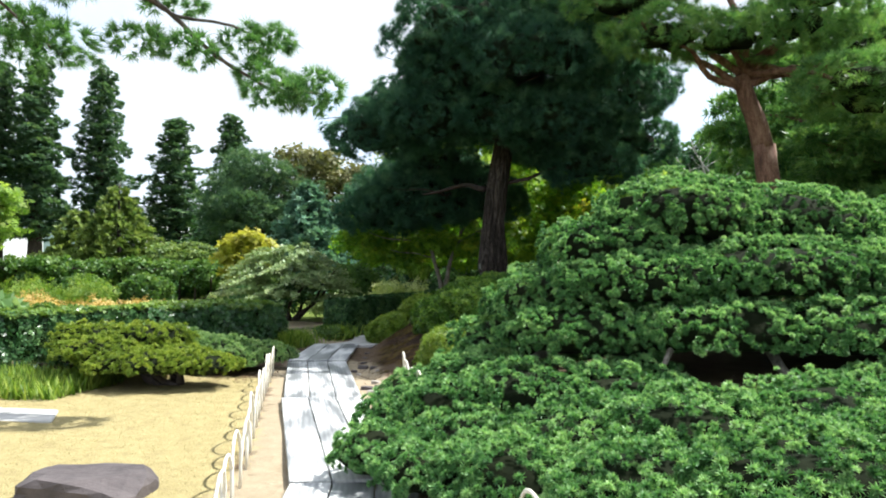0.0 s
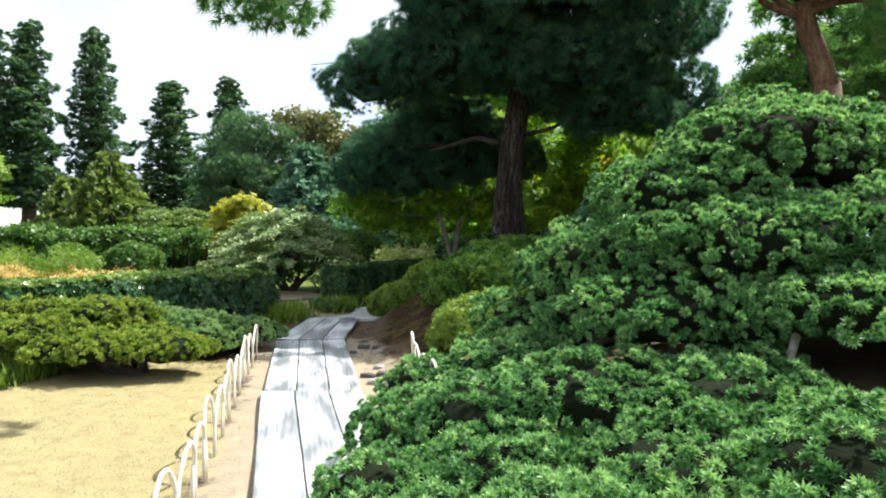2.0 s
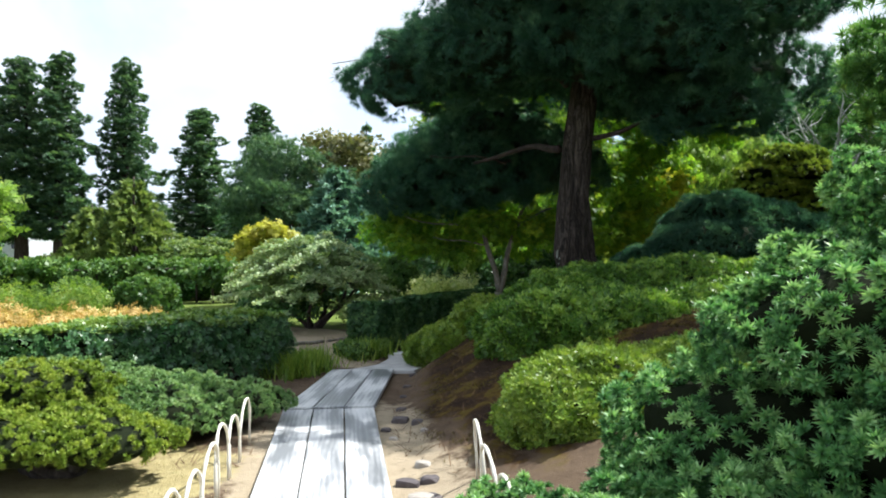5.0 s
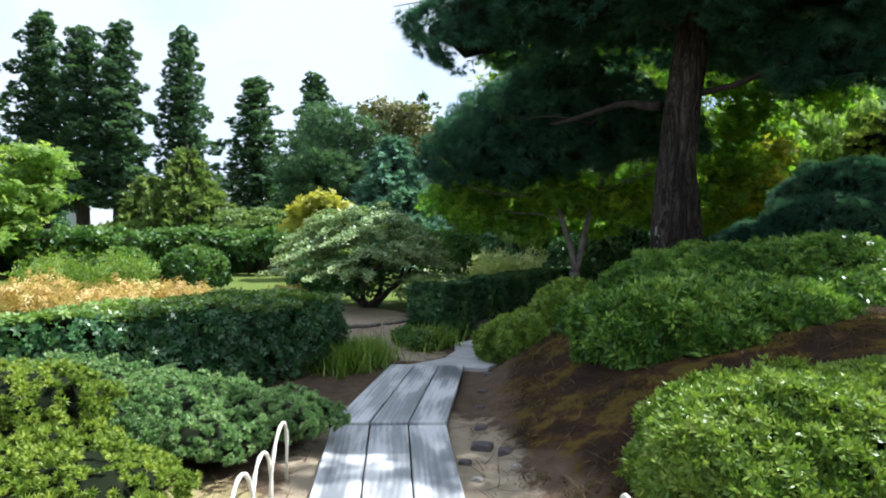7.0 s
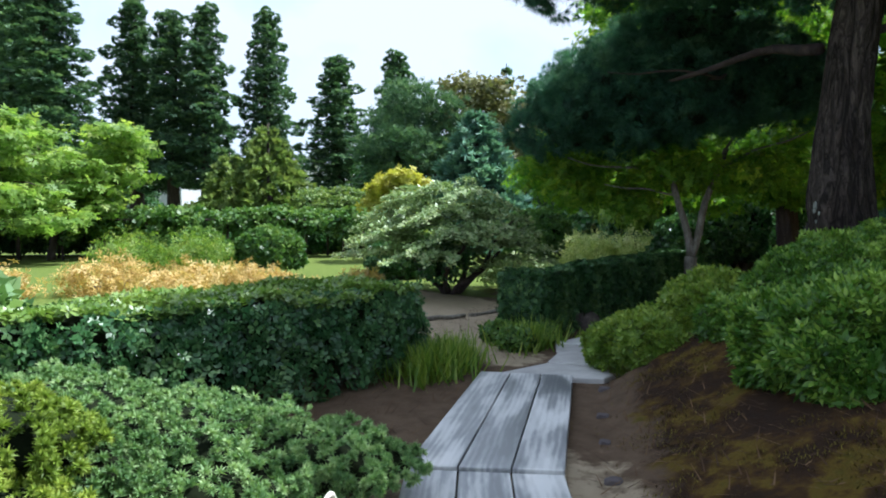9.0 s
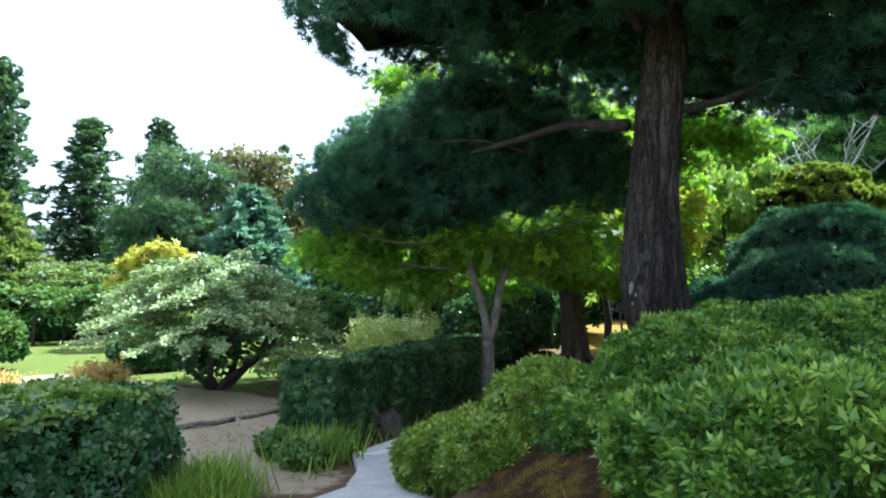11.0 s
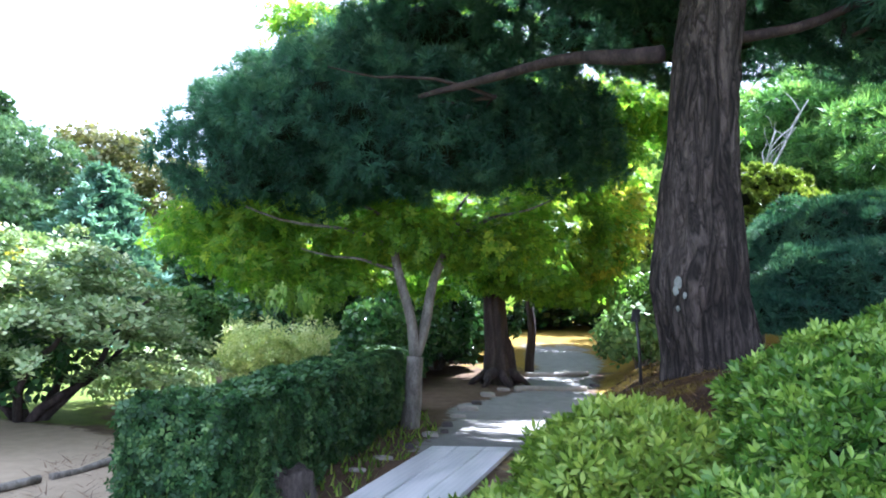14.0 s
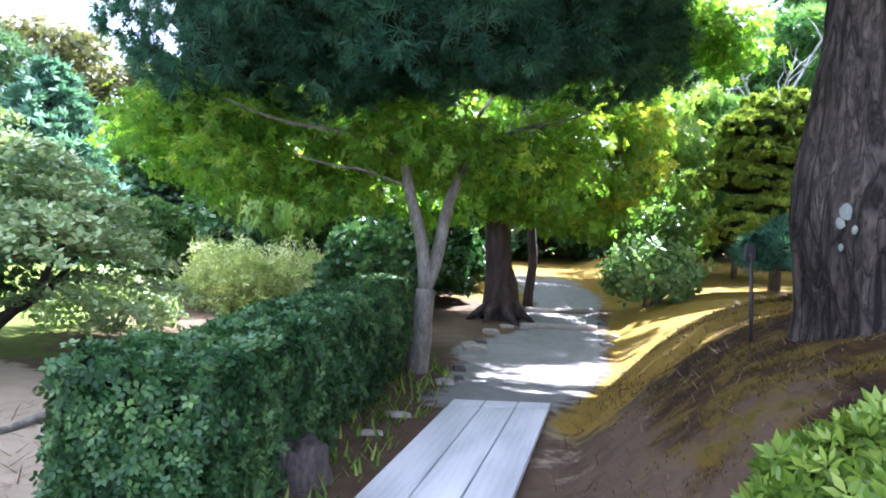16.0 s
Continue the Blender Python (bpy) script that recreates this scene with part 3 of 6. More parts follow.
# ---- ground ----
def build_ground():
    def steps(a):
        out = [a[0][0]]
        for lo, hi, st in a:
            out += list(np.arange(lo + st, hi + 1e-6, st))
        return np.array(out)
    xs = steps([(-900, -300, 150), (-300, -60, 30), (-60, -16, 4), (-16, -7, 0.5), (-7, 3.5, 0.09), (3.5, 10, 0.4), (10, 60, 5), (60, 300, 40), (300, 900, 150)])
    ys = steps([(-300, -60, 60), (-60, -4, 4), (-4, 3, 0.4), (3, 21, 0.09), (21, 32, 0.25), (32, 60, 1.5), (60, 300, 20), (300, 1200, 150)])
    X, Y = np.meshgrid(xs, ys)
    Z = gz(X, Y)
    V = np.stack([X.ravel(), Y.ravel(), Z.ravel()], 1)
    nx, ny = len(xs), len(ys)
    i = (np.arange(ny - 1)[:, None] * nx + np.arange(nx - 1)[None]).ravel()
    F = np.stack([i, i + 1, i + nx + 1, i + nx], 1)
    me = mesh_from(V, F, "ground", smooth=True)
    xl, xr = edge_at(Y, LEFT), edge_at(Y, RIGHT)
    hoop = np.interp(Y, [-8, 5, 7.4, 9.3, 11], [1.3, -0.58, -1.42, -2.05, -2.6])
    def soft(a, w=0.35):
        return np.clip(0.5 + a / w * 0.5, 0, 1)
    straw = soft(hoop - 0.05 - X) * soft(9.3 - Y + 0.15 * (X + 2)) * soft(X + 9.5)
    gravel = soft(Y - 17.6) * soft(X - xl + 0.1) * soft(xr - X + 0.1) * soft(30 - Y, 3)
    sand = np.maximum(soft(X - hoop + 0.05) * soft(xr + 0.55 - X) * soft(10.8 - Y, 1.2), soft(0.6 - np.abs(Y - 13.95 - 0.0 * X) + 0.0) * soft(-2.55 - X) * soft(X + 4.2))
    for (ax, ay), (bx, by), w in [((-2.75, 13.95), (-3.5, 14.8), 0.5), ((-3.5, 14.8), (-4.3, 17.6), 0.75), ((-4.3, 17.6), (-9, 20.5), 1.0)]:
        t = np.clip(((X - ax) * (bx - ax) + (Y - ay) * (by - ay)) / ((bx - ax) ** 2 + (by - ay) ** 2), 0, 1)
        sand = np.maximum(sand, soft(w - np.hypot(X - ax - t * (bx - ax), Y - ay - t * (by - ay)), 0.3))
    d = X - xr
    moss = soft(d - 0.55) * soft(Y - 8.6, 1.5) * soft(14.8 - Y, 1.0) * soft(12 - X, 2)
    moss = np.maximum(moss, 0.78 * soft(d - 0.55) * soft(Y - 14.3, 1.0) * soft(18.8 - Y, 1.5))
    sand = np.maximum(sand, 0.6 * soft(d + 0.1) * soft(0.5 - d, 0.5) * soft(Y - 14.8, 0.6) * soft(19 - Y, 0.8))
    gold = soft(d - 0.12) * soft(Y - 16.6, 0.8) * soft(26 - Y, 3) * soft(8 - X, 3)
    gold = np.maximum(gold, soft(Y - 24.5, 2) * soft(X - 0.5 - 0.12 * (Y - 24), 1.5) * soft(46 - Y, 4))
    green = np.maximum(soft(-4.6 - X, 1.5) * soft(Y - 9.5, 2) * (1 - sand), soft(np.hypot(X, Y) - 48, 8))
    green = np.maximum(green, soft(X - 7, 3))
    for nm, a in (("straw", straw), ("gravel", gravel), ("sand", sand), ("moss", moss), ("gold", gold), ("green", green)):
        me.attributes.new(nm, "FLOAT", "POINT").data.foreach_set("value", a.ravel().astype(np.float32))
    tagged(new("ground", me), "dry garden ground of sand, straw-coloured lawn and mossy soil", "ground", kind="structure")


build_ground()


def boxmesh(corners_low, corners_high, mat, bevel=0.006):
    """A board between two quads (four corners each, in the same turn)."""
    bm = bmesh.new()
    a = [bm.verts.new(p) for p in corners_low]
    b = [bm.verts.new(p) for p in corners_high]
    bm.faces.new(a[::-1]), bm.faces.new(b)
    for i in range(4):
        bm.faces.new((a[i], a[(i + 1) % 4], b[(i + 1) % 4], b[i]))
    if bevel:
        bmesh.ops.bevel(bm, geom=bm.edges[:], offset=bevel, segments=1, affect="EDGES")
    me = bpy.data.meshes.new("mesh")
    bm.to_mesh(me)
    bm.free()
    me.materials.append(M[mat])
    return me


def slab_between(l0, r0, l1, r1, z0, z1, mat, bevel=0.006):
    low = [(*l0, z0), (*r0, z0), (*r1, z0), (*l1, z0)]
    return boxmesh(low, [(x, y, z1) for x, y, _ in low], mat, bevel)


# ---- boardwalk ----
def lerp2(a, b, s):
    return (a[0] + (b[0] - a[0]) * s, a[1] + (b[1] - a[1]) * s)


def oriented(me, ang, mid):
    """Turns a mesh so that its own y runs along the board, for the grain."""
    me.transform(pose(0, 0, 0, 0, 0, -ang) @ Matrix.Translation((-mid[0], -mid[1], 0)))


def boardwalk(l0, r0, l1, r1, top, planks=3, label="weathered grey three-plank boardwalk section laid on sand", joints=(), wood="plank"):
    mid = lerp2(lerp2(l0, r0, 0.5), lerp2(l1, r1, 0.5), 0.5)
    ob = thing("boardwalk_section", (*mid, 0), label, "boardwalk", "boardwalk sections", "structure")
    dx, dy = (l1[0] + r1[0] - l0[0] - r0[0]) / 2, (l1[1] + r1[1] - l0[1] - r0[1]) / 2
    ang = math.degrees(math.atan2(-dx, dy))
    cuts = [0.0, *joints, 1.0]
    for k in range(planks):
        a, b = k / planks + 0.006, (k + 1) / planks - 0.006
        for c0, c1 in zip(cuts, cuts[1:]):
            g0, g1 = c0 + (0.002 if c0 else 0), c1 - (0.002 if c1 < 1 else 0)
            p = [lerp2(lerp2(l0, r0, s), lerp2(l1, r1, s), g) for s, g in ((a, g0), (b, g0), (b, g1), (a, g1))]
            z = top + 0.004 * math.sin(7 * k + 3 * mid[1])
            me = slab_between(p[0], p[1], p[3], p[2], z - 0.045, z, wood, 0.005)
            oriented(me, ang, mid)
            pl = new("plank", me)
            pl.parent = ob
            pl.rotation_euler = (0, 0, radians(ang))
    for s in (0.06, 0.5, 0.94):
        p, q = lerp2(lerp2(l0, l1, s), lerp2(r0, r1, s), 0.02), lerp2(lerp2(l0, l1, s), lerp2(r0, r1, s), 0.98)
        e = (dx / math.hypot(dx, dy) * 0.05, dy / math.hypot(dx, dy) * 0.05)
        part("cross_beam", slab_between((p[0] - e[0], p[1] - e[1]), (q[0] - e[0], q[1] - e[1]), (p[0] + e[0], p[1] + e[1]), (q[0] + e[0], q[1] + e[1]), -0.05, top - 0.05, "beam", 0), ob)
    return ob


boardwalk((1.2, -2.2), (2.1, -2.0), (-0.04, 4.40), (0.83, 4.60), 0.045)
boardwalk((-0.05, 4.42), (0.82, 4.62), (-1.21, 7.40), (-0.30, 7.57), 0.055)
boardwalk((-1.19, 7.415), (-0.30, 7.585), (-2.20, 10.36), (-1.31, 10.62), 0.05)
# Same wood as the sections before; only shade darkens it.
boardwalk((-2.21, 10.375), (-1.31, 10.635), (-2.57, 12.88), (-1.72, 13.05), 0.075, label="weathered grey three-plank boardwalk section in shade")
boardwalk((-2.25, 14.72), (-1.42, 14.72), (-0.84, 17.86), (0.0, 17.78), 0.06, label="smooth pale grey three-plank boardwalk section in shade", joints=(0.93,), wood="pale_plank")
single("paving_slab", slab_between((-2.45, 12.93), (-1.45, 13.10), (-2.07, 13.62), (-1.30, 13.62), -0.03, 0.05, "slab", 0.01), (-1.8, 13.3, 0), "rough grey stone paving slab between boardwalk sections", "paving slab", "paving slabs", "structure")
single("paving_slab", slab_between((-2.1, 13.64), (-1.30, 13.64), (-2.09, 14.19), (-1.28, 14.22), -0.03, 0.055, "slab", 0.01), (-1.7, 13.9, 0), "rough grey stone paving slab between boardwalk sections", "paving slab", "paving slabs", "structure")
single("paving_slab", slab_between((-2.12, 14.22), (-1.30, 14.24), (-2.24, 14.69), (-1.40, 14.69), -0.03, 0.05, "slab", 0.01), (-1.7, 14.4, 0), "rough grey stone paving slab between boardwalk sections", "paving slab", "paving slabs", "structure")
single("paving_slab", slab_between((-6.2, 5.6), (-3.0, 6.0), (-6.6, 6.5), (-3.3, 6.5), -0.03, 0.014, "slab", 0.008), (-4.6, 6.1, 0), "flat grey stone slab set in the dry lawn", "paving slab", "paving slabs", "structure")


# ---- bamboo hoops ----
def hoop(a, b, h, lean, seed):
    """A split bamboo cane bent into an arch between two feet."""
    a, b = Vector(at(*a)), Vector(at(*b))
    pts = []
    for i in range(19):
        s = i / 18
        ang = math.pi * s
        p = a.lerp(b, 0.5 - 0.5 * math.cos(ang))
        p.z = a.z + (b.z - a.z) * s + h * math.sin(ang) ** 0.62 - (0.05 if i in (0, 18) else 0)
        p.x += lean * math.sin(ang)
        pts.append(p)
    v, f, t = tube(pts, [0.011 + 0.002 * math.sin(i * 1.7 + seed) for i in range(19)], 6)
    return single("bamboo_hoop", mesh_from(v, f, "bamboo", smooth=True), a, "pale split bamboo hoop edging the boardwalk", "bamboo hoop", "bamboo hoops along the path")


hl = [(1.0, 0.0), (-0.50, 4.75), (-1.42, 7.4), (-2.02, 9.25)]
hy = [p[1] for p in hl]
yy, k = 2.6, 0
while yy < 8.95:
    x0, x1 = np.interp(yy, hy, [p[0] for p in hl]), np.interp(yy + 0.5, hy, [p[0] for p in hl])
    hoop((x0, yy), (x1, yy + 0.50), 0.42 + 0.025 * math.sin(k * 2.3), 0.02 * math.sin(k * 1.9), k)
    yy += 0.44
    k += 1
hr = [(2.4, 0.6), (1.55, 3.3), (0.95, 5.3), (0.42, 7.0), (0.05, 8.2)]
hy2 = [p[1] for p in hr]
for yy in (2.75, 5.9, 6.4, 6.9, 7.4, 7.8):
    x0, x1 = np.interp(yy, hy2, [p[0] for p in hr]), np.interp(yy + 0.52, hy2, [p[0] for p in hr])
    hoop((x0, yy), (x1, yy + 0.52), 0.42 + 0.03 * math.sin(k * 2.3), -0.03, k)
    k += 1


# ---- stones ----
def stone(name, c, r, mat, label, seed, flat=0.15, category="stone", group=""):
    bm = bmesh.new()
    bmesh.ops.create_icosphere(bm, subdivisions=3, radius=1)
    for v in bm.verts:
        p = v.co.copy()
        k = 1 + 0.22 * noise.noise(p * 1.3 + Vector((seed, 0, 0))) + 0.1 * noise.noise(p * 3.1 + Vector((0, seed, 0)))
        q = [max(-0.72, min(0.78, a)) for a in p * k]
        v.co = Vector((q[0] * r[0], q[1] * r[1], max(q[2], -flat) * r[2])) + Vector(c)
    me = bpy.data.meshes.new("mesh")
    bm.to_mesh(me)
    bm.free()
    me.materials.append(M[mat])
    return single(name, me, c, label, category, group)


stone("boulder", (-1.33, 4.12, 0.0), (0.55, 0.36, 0.185), "rock", "dark purplish-brown boulder lying on dry lawn", 3.0, 0.3, "boulder")
for i, (x, y, s) in enumerate([(-0.02, 7.75, .15), (0.02, 7.3, .17), (0.16, 6.9, .14), (0.24, 6.6, .16), (0.34, 6.2, .15), (0.5, 5.8, .16), (-0.22, 8.1, .11), (-0.30, 8.45, .10), (-0.42, 8.8, .09),
                             (-1.0, 9.9, .07), (-0.95, 10.25, .12), (-0.75, 10.1, .08), (-0.85, 9.6, .06), (-1.05, 10.7, .08), (-1.2, 11.4, .06), (-1.3, 12.0, .07), (-0.62, 9.8, .05), (-1.4, 12.8, .08)]):
    stone("edging_stone", at(x, y, 0.0), (s * 0.85, s * 0.7, s * 0.55), "rock" if i % 4 else "stone", "small rough stone beside the boardwalk", i * 1.7, 0.4, "stone", "edging stones")
for i, (x, y, s) in enumerate([(-1.05, 18.1, .17), (-0.75, 18.7, .16), (-1.35, 17.5, .13), (-0.45, 19.4, .17), (-0.2, 20.1, .18), (0.05, 20.8, .2), (0.3, 21.4, .2), (0.6, 22.0, .2), (-1.6, 17.0, .1), (-0.55, 18.95, .12), (0.95, 22.4, .18), (2.45, 22.0, .2), (2.75, 22.9, .2), (2.2, 21.5, .16)]):
    stone("edging_stone", at(x, y, 0.0), (s * (0.5 + 0.25 * (i % 3)), s * 0.55, s * (0.3 + 0.1 * (i % 2))), "stone" if i % 3 else "rock", "rough stone edging the gravel path", i * 2.3 + 5, 0.4, "stone", "path edging stones")


for i, (x, y, q) in enumerate([(-0.44, 8.39, 0.11), (-0.27, 8.08, 0.13), (-0.13, 7.84, 0.15), (0.02, 7.57, 0.12), (0.14, 7.37, 0.15), (0.26, 7.07, 0.14), (0.36, 6.72, 0.17), (0.46, 6.47, 0.12), (0.52, 6.33, 0.10)]):
    stone("edging_stone", at(x, y, -0.01), (q * 1.0, q * 0.62, q * 0.6), "stone" if i % 3 == 1 else "rock", "rough stone set in a row beside the boardwalk", i * 3.1 + 40, 0.4, "stone", "edging stones")


# ---- clipped hedges ----
def hedge(name, line, width, height, label, count, seed, leaf=0.047, mats=("hedge", "hedge_top")):
    """A clipped hedge along a line of (x, y) that is its front foot; the body lies to its left."""
    ob = thing(name, (*line[0], 0), label, "hedge")
    pts = [Vector((*p, 0)) for p in line]
    lens = [(b - a).length for a, b in zip(pts, pts[1:])]
    total = sum(lens)
    def along(s):
        s = s * total
        for i, ln in enumerate(lens):
            if s <= ln or i == len(lens) - 1:
                return pts[i].lerp(pts[i + 1], min(s / ln, 1)), (pts[i + 1] - pts[i]).normalized()
            s -= ln
    P, N, top = [], [], []
    area = [total * height, total * width, total * height, width * height, width * height]
    for q in range(count):
        face = rng.choice(5, p=np.array(area) / sum(area))
        u, v = rng.uniform(0, 1), rng.uniform(0, 1)
        if face == 0 or face == 2:
            p, d = along(u)
            nrm = Vector((d.y, -d.x, 0))
            w = 0.0 if face == 0 else width
            z = height * (0.03 + 0.97 * v ** 0.8)
            r = 0.07 * max(0, (z / height - 0.85) / 0.15)
            pos = p - nrm * (w - r if w else r)
            nn = nrm if face == 0 else -nrm
            nn = nn + Vector((0, 0, 0.3 + r * 6))
        elif face == 1:
            p, d = along(u)
            nrm = Vector((d.y, -d.x, 0))
            pos = p - nrm * width * v
            z = height
            nn = Vector((0, 0, 1))
        else:
            p, d = along(0.0 if face == 3 else 1.0)
            nrm = Vector((d.y, -d.x, 0))
            pos = p - nrm * width * u
            z = height * v
            nn = d * (-1 if face == 3 else 1)
        w3 = wave(np.array([pos.x * 1.6, pos.y * 1.6, z * 1.6]), seed)
        w4 = wave(np.array([pos.x * 5.1, pos.y * 5.1, z * 5.1]), seed + 2)
        pos = pos + Vector((nn.x, nn.y, 0)) * (0.085 * w3 + 0.04 * w4 + rng.normal(0, 0.025))
        z = z + (0.055 * w3 + 0.03 * w4 + rng.normal(0, 0.012) if face == 1 else 0) + float(gz(pos.x, pos.y))
        P.append((pos.x, pos.y, z)), N.append(tuple(nn)), top.append(face == 1 and z > height - 0.1)
    P, N, top = np.array(P), np.array(N), np.array(top)
    t = np.clip(0.45 + 0.3 * wave(P * 2.3, seed) + rng.normal(0, 0.22, count), 0, 1)
    part("foliage", join([leaves(P[~top], N[~top], T_LEAF, leaf, t[~top], 0.6), leaves(P[top], N[top], T_LEAF, leaf * 1.1, t[top], 0.5)], list(mats)), ob)
    V, F, n = [], [], 24
    for i in range(n + 1):
        s = i / n
        p, d = along(min(max(s, 0.015), 0.985))
        nrm = Vector((d.y, -d.x, 0))
        for w, z in ((0.09, 0.22), (0.09, height - 0.12), (0.18, height - 0.06), (width - 0.18, height - 0.06), (width - 0.09, height - 0.12), (width - 0.09, 0.22)):
            q = p - nrm * w
            V.append((q.x, q.y, z + float(gz(q.x, q.y)) + 0.02 * math.sin(i * 2.1 + w * 7)))
    for i in range(n):
        for j in range(6):
            a, b = i * 6 + j, i * 6 + (j + 1) % 6
            F += [(a, b, b + 6), (a, b + 6, a + 6)]
    for e in (0, n * 6):
        F += [(e, e + 1, e + 2), (e, e + 2, e + 3), (e, e + 3, e + 4), (e, e + 4, e + 5)]
    part("shade_core", mesh_from(V, F, "twig"), ob)
    sets = []
    for i in range(int(total * 3.2)):
        p, d = along((i + 0.5) / int(total * 3.2))
        nrm = Vector((d.y, -d.x, 0))
        q = p - nrm * (0.12 + 0.2 * ((i * 7) % 5) / 5)
        g = float(gz(q.x, q.y))
        e = (q.x + 0.1 * math.sin(i * 3.1), q.y + 0.12 * math.cos(i * 2.3), g + height * 0.7)
        sets.append(tube(bend((q.x, q.y, g - 0.03), e, 4, 0, 0.06, i), taper(0.018, 0.008, 4), 5))
    each_stem(ob, sets, "bark_grey")
    return ob


hedge("clipped_hedge", [(-9.5, 4.2), (-6.9, 6.4), (-5.45, 8.3), (-4.45, 9.9), (-3.72, 11.3), (-3.36, 12.5), (-3.30, 13.2)], 1.05, 0.86, "long clipped evergreen hedge with glossy green leaves and a yellowish top", 25000, 1.0)
hedge("clipped_hedge", [(-2.44, 14.88), (-2.26, 15.5), (-1.75, 17.2), (-1.3, 18.6), (-1.05, 19.8), (-0.8, 21.2)], 0.58, 0.84, "fine-leaved clipped hedge, darkened for shade, with bare stems at its end", 50000, 4.0, 0.031, ("hedge_fine_shade", "hedge_fine_shade"))


# ---- azaleas ----
def azalea(name, lumps, label, mat="azalea", dens=2300, size=0.042, seed=0.0, template=None):
    """A clipped rounded shrub of several lumps (x, y, z of centre, radii)."""
    base = at(lumps[0][0], lumps[0][1])
    ob = thing(name, base, label, "shrub", "rounded azaleas")
    sets, cores = [], []
    for i, (x, y, z, rx, ry, rz) in enumerate(lumps):
        area = 2 * math.pi * ((rx * ry) ** 1.6 + (rx * rz) ** 1.6 + (ry * rz) ** 1.6) ** (1 / 1.6) / 3 ** (1 / 1.6) * 1.35
        n = int(dens * area)
        d = dirs(n, -0.65)
        P, N = lump((x, y, z), (rx, ry, rz), d, 0.10, seed + i, 3.0)
        P = P + rng.normal(0, 0.018, P.shape)
        # Tint paints light on bump tops and upward leaves, shade in the hollows.
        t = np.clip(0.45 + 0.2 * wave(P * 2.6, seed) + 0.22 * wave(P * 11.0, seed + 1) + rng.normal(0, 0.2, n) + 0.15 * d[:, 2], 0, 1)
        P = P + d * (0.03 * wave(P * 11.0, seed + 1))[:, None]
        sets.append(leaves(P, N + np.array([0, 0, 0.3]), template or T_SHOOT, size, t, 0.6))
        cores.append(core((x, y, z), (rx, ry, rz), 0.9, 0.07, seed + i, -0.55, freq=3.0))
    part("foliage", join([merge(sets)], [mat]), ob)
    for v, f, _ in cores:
        part("shade_core", mesh_from(v, f, "twig"), ob)
    st = []
    for i, (x, y, z, rx, ry, rz) in enumerate(lumps):
        g = float(gz(x, y))
        for j in range(4):
            a = j * 1.7 + i
            st.append(tube(bend((x + 0.1 * math.cos(a), y + 0.1 * math.sin(a), g - 0.05), (x + rx * 0.6 * math.cos(a), y + ry * 0.6 * math.sin(a), z), 5, 0, 0.05, a), taper(0.022, 0.01, 5), 6))
    each_stem(ob, st, "bark_grey")
    return ob


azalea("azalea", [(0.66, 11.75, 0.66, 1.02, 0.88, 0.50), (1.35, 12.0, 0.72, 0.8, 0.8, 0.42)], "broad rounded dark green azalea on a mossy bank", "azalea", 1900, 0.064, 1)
# Lime leaves here put sunlight into the colour of a mid-green azalea.
azalea("azalea", [(-0.88, 13.5, 0.34, 0.58, 0.55, 0.32), (-1.3, 13.7, 0.24, 0.38, 0.4, 0.26), (-0.5, 13.6, 0.66, 0.48, 0.45, 0.34)], "small rounded azalea beside the path, coloured bright for sun", "azalea_lime", 2500, 0.052, 2)
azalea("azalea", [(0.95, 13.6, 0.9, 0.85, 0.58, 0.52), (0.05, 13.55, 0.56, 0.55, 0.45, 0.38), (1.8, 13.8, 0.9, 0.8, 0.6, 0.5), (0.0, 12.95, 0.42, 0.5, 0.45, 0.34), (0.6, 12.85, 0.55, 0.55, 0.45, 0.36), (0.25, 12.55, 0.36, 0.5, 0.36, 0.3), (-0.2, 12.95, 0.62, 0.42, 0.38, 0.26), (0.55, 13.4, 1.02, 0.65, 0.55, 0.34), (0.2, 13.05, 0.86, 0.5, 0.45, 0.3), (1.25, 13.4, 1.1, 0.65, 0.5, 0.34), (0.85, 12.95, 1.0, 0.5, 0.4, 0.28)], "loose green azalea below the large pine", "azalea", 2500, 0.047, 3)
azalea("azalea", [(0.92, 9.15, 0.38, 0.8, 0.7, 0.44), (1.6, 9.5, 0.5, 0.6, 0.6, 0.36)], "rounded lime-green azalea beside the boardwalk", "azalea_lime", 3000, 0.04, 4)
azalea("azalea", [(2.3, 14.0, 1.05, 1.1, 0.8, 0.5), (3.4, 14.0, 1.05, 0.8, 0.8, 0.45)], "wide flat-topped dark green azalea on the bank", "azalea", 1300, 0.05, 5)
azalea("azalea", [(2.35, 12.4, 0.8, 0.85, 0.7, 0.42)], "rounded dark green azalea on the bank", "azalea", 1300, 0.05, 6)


# ---- pine pads ----
def pads(ob, specs, per_m2, template, size, mat, seed, name="foliage_pad", rough=0.14, low=-0.15, inner=0.86, proud=0.0, clump=0.0):
    for i, (x, y, z, rx, ry, rz) in enumerate(specs):
        n = int(per_m2 * 2.2 * math.pi * (rx * ry + 0.6 * rz * (rx + ry)) * 0.75)
        part(name, pad((x, y, z), (rx, ry, rz), n, template, size, mat, seed + i * 1.3, rough, low, 0.4, inner, 3.6, proud=proud, clump=clump), ob)


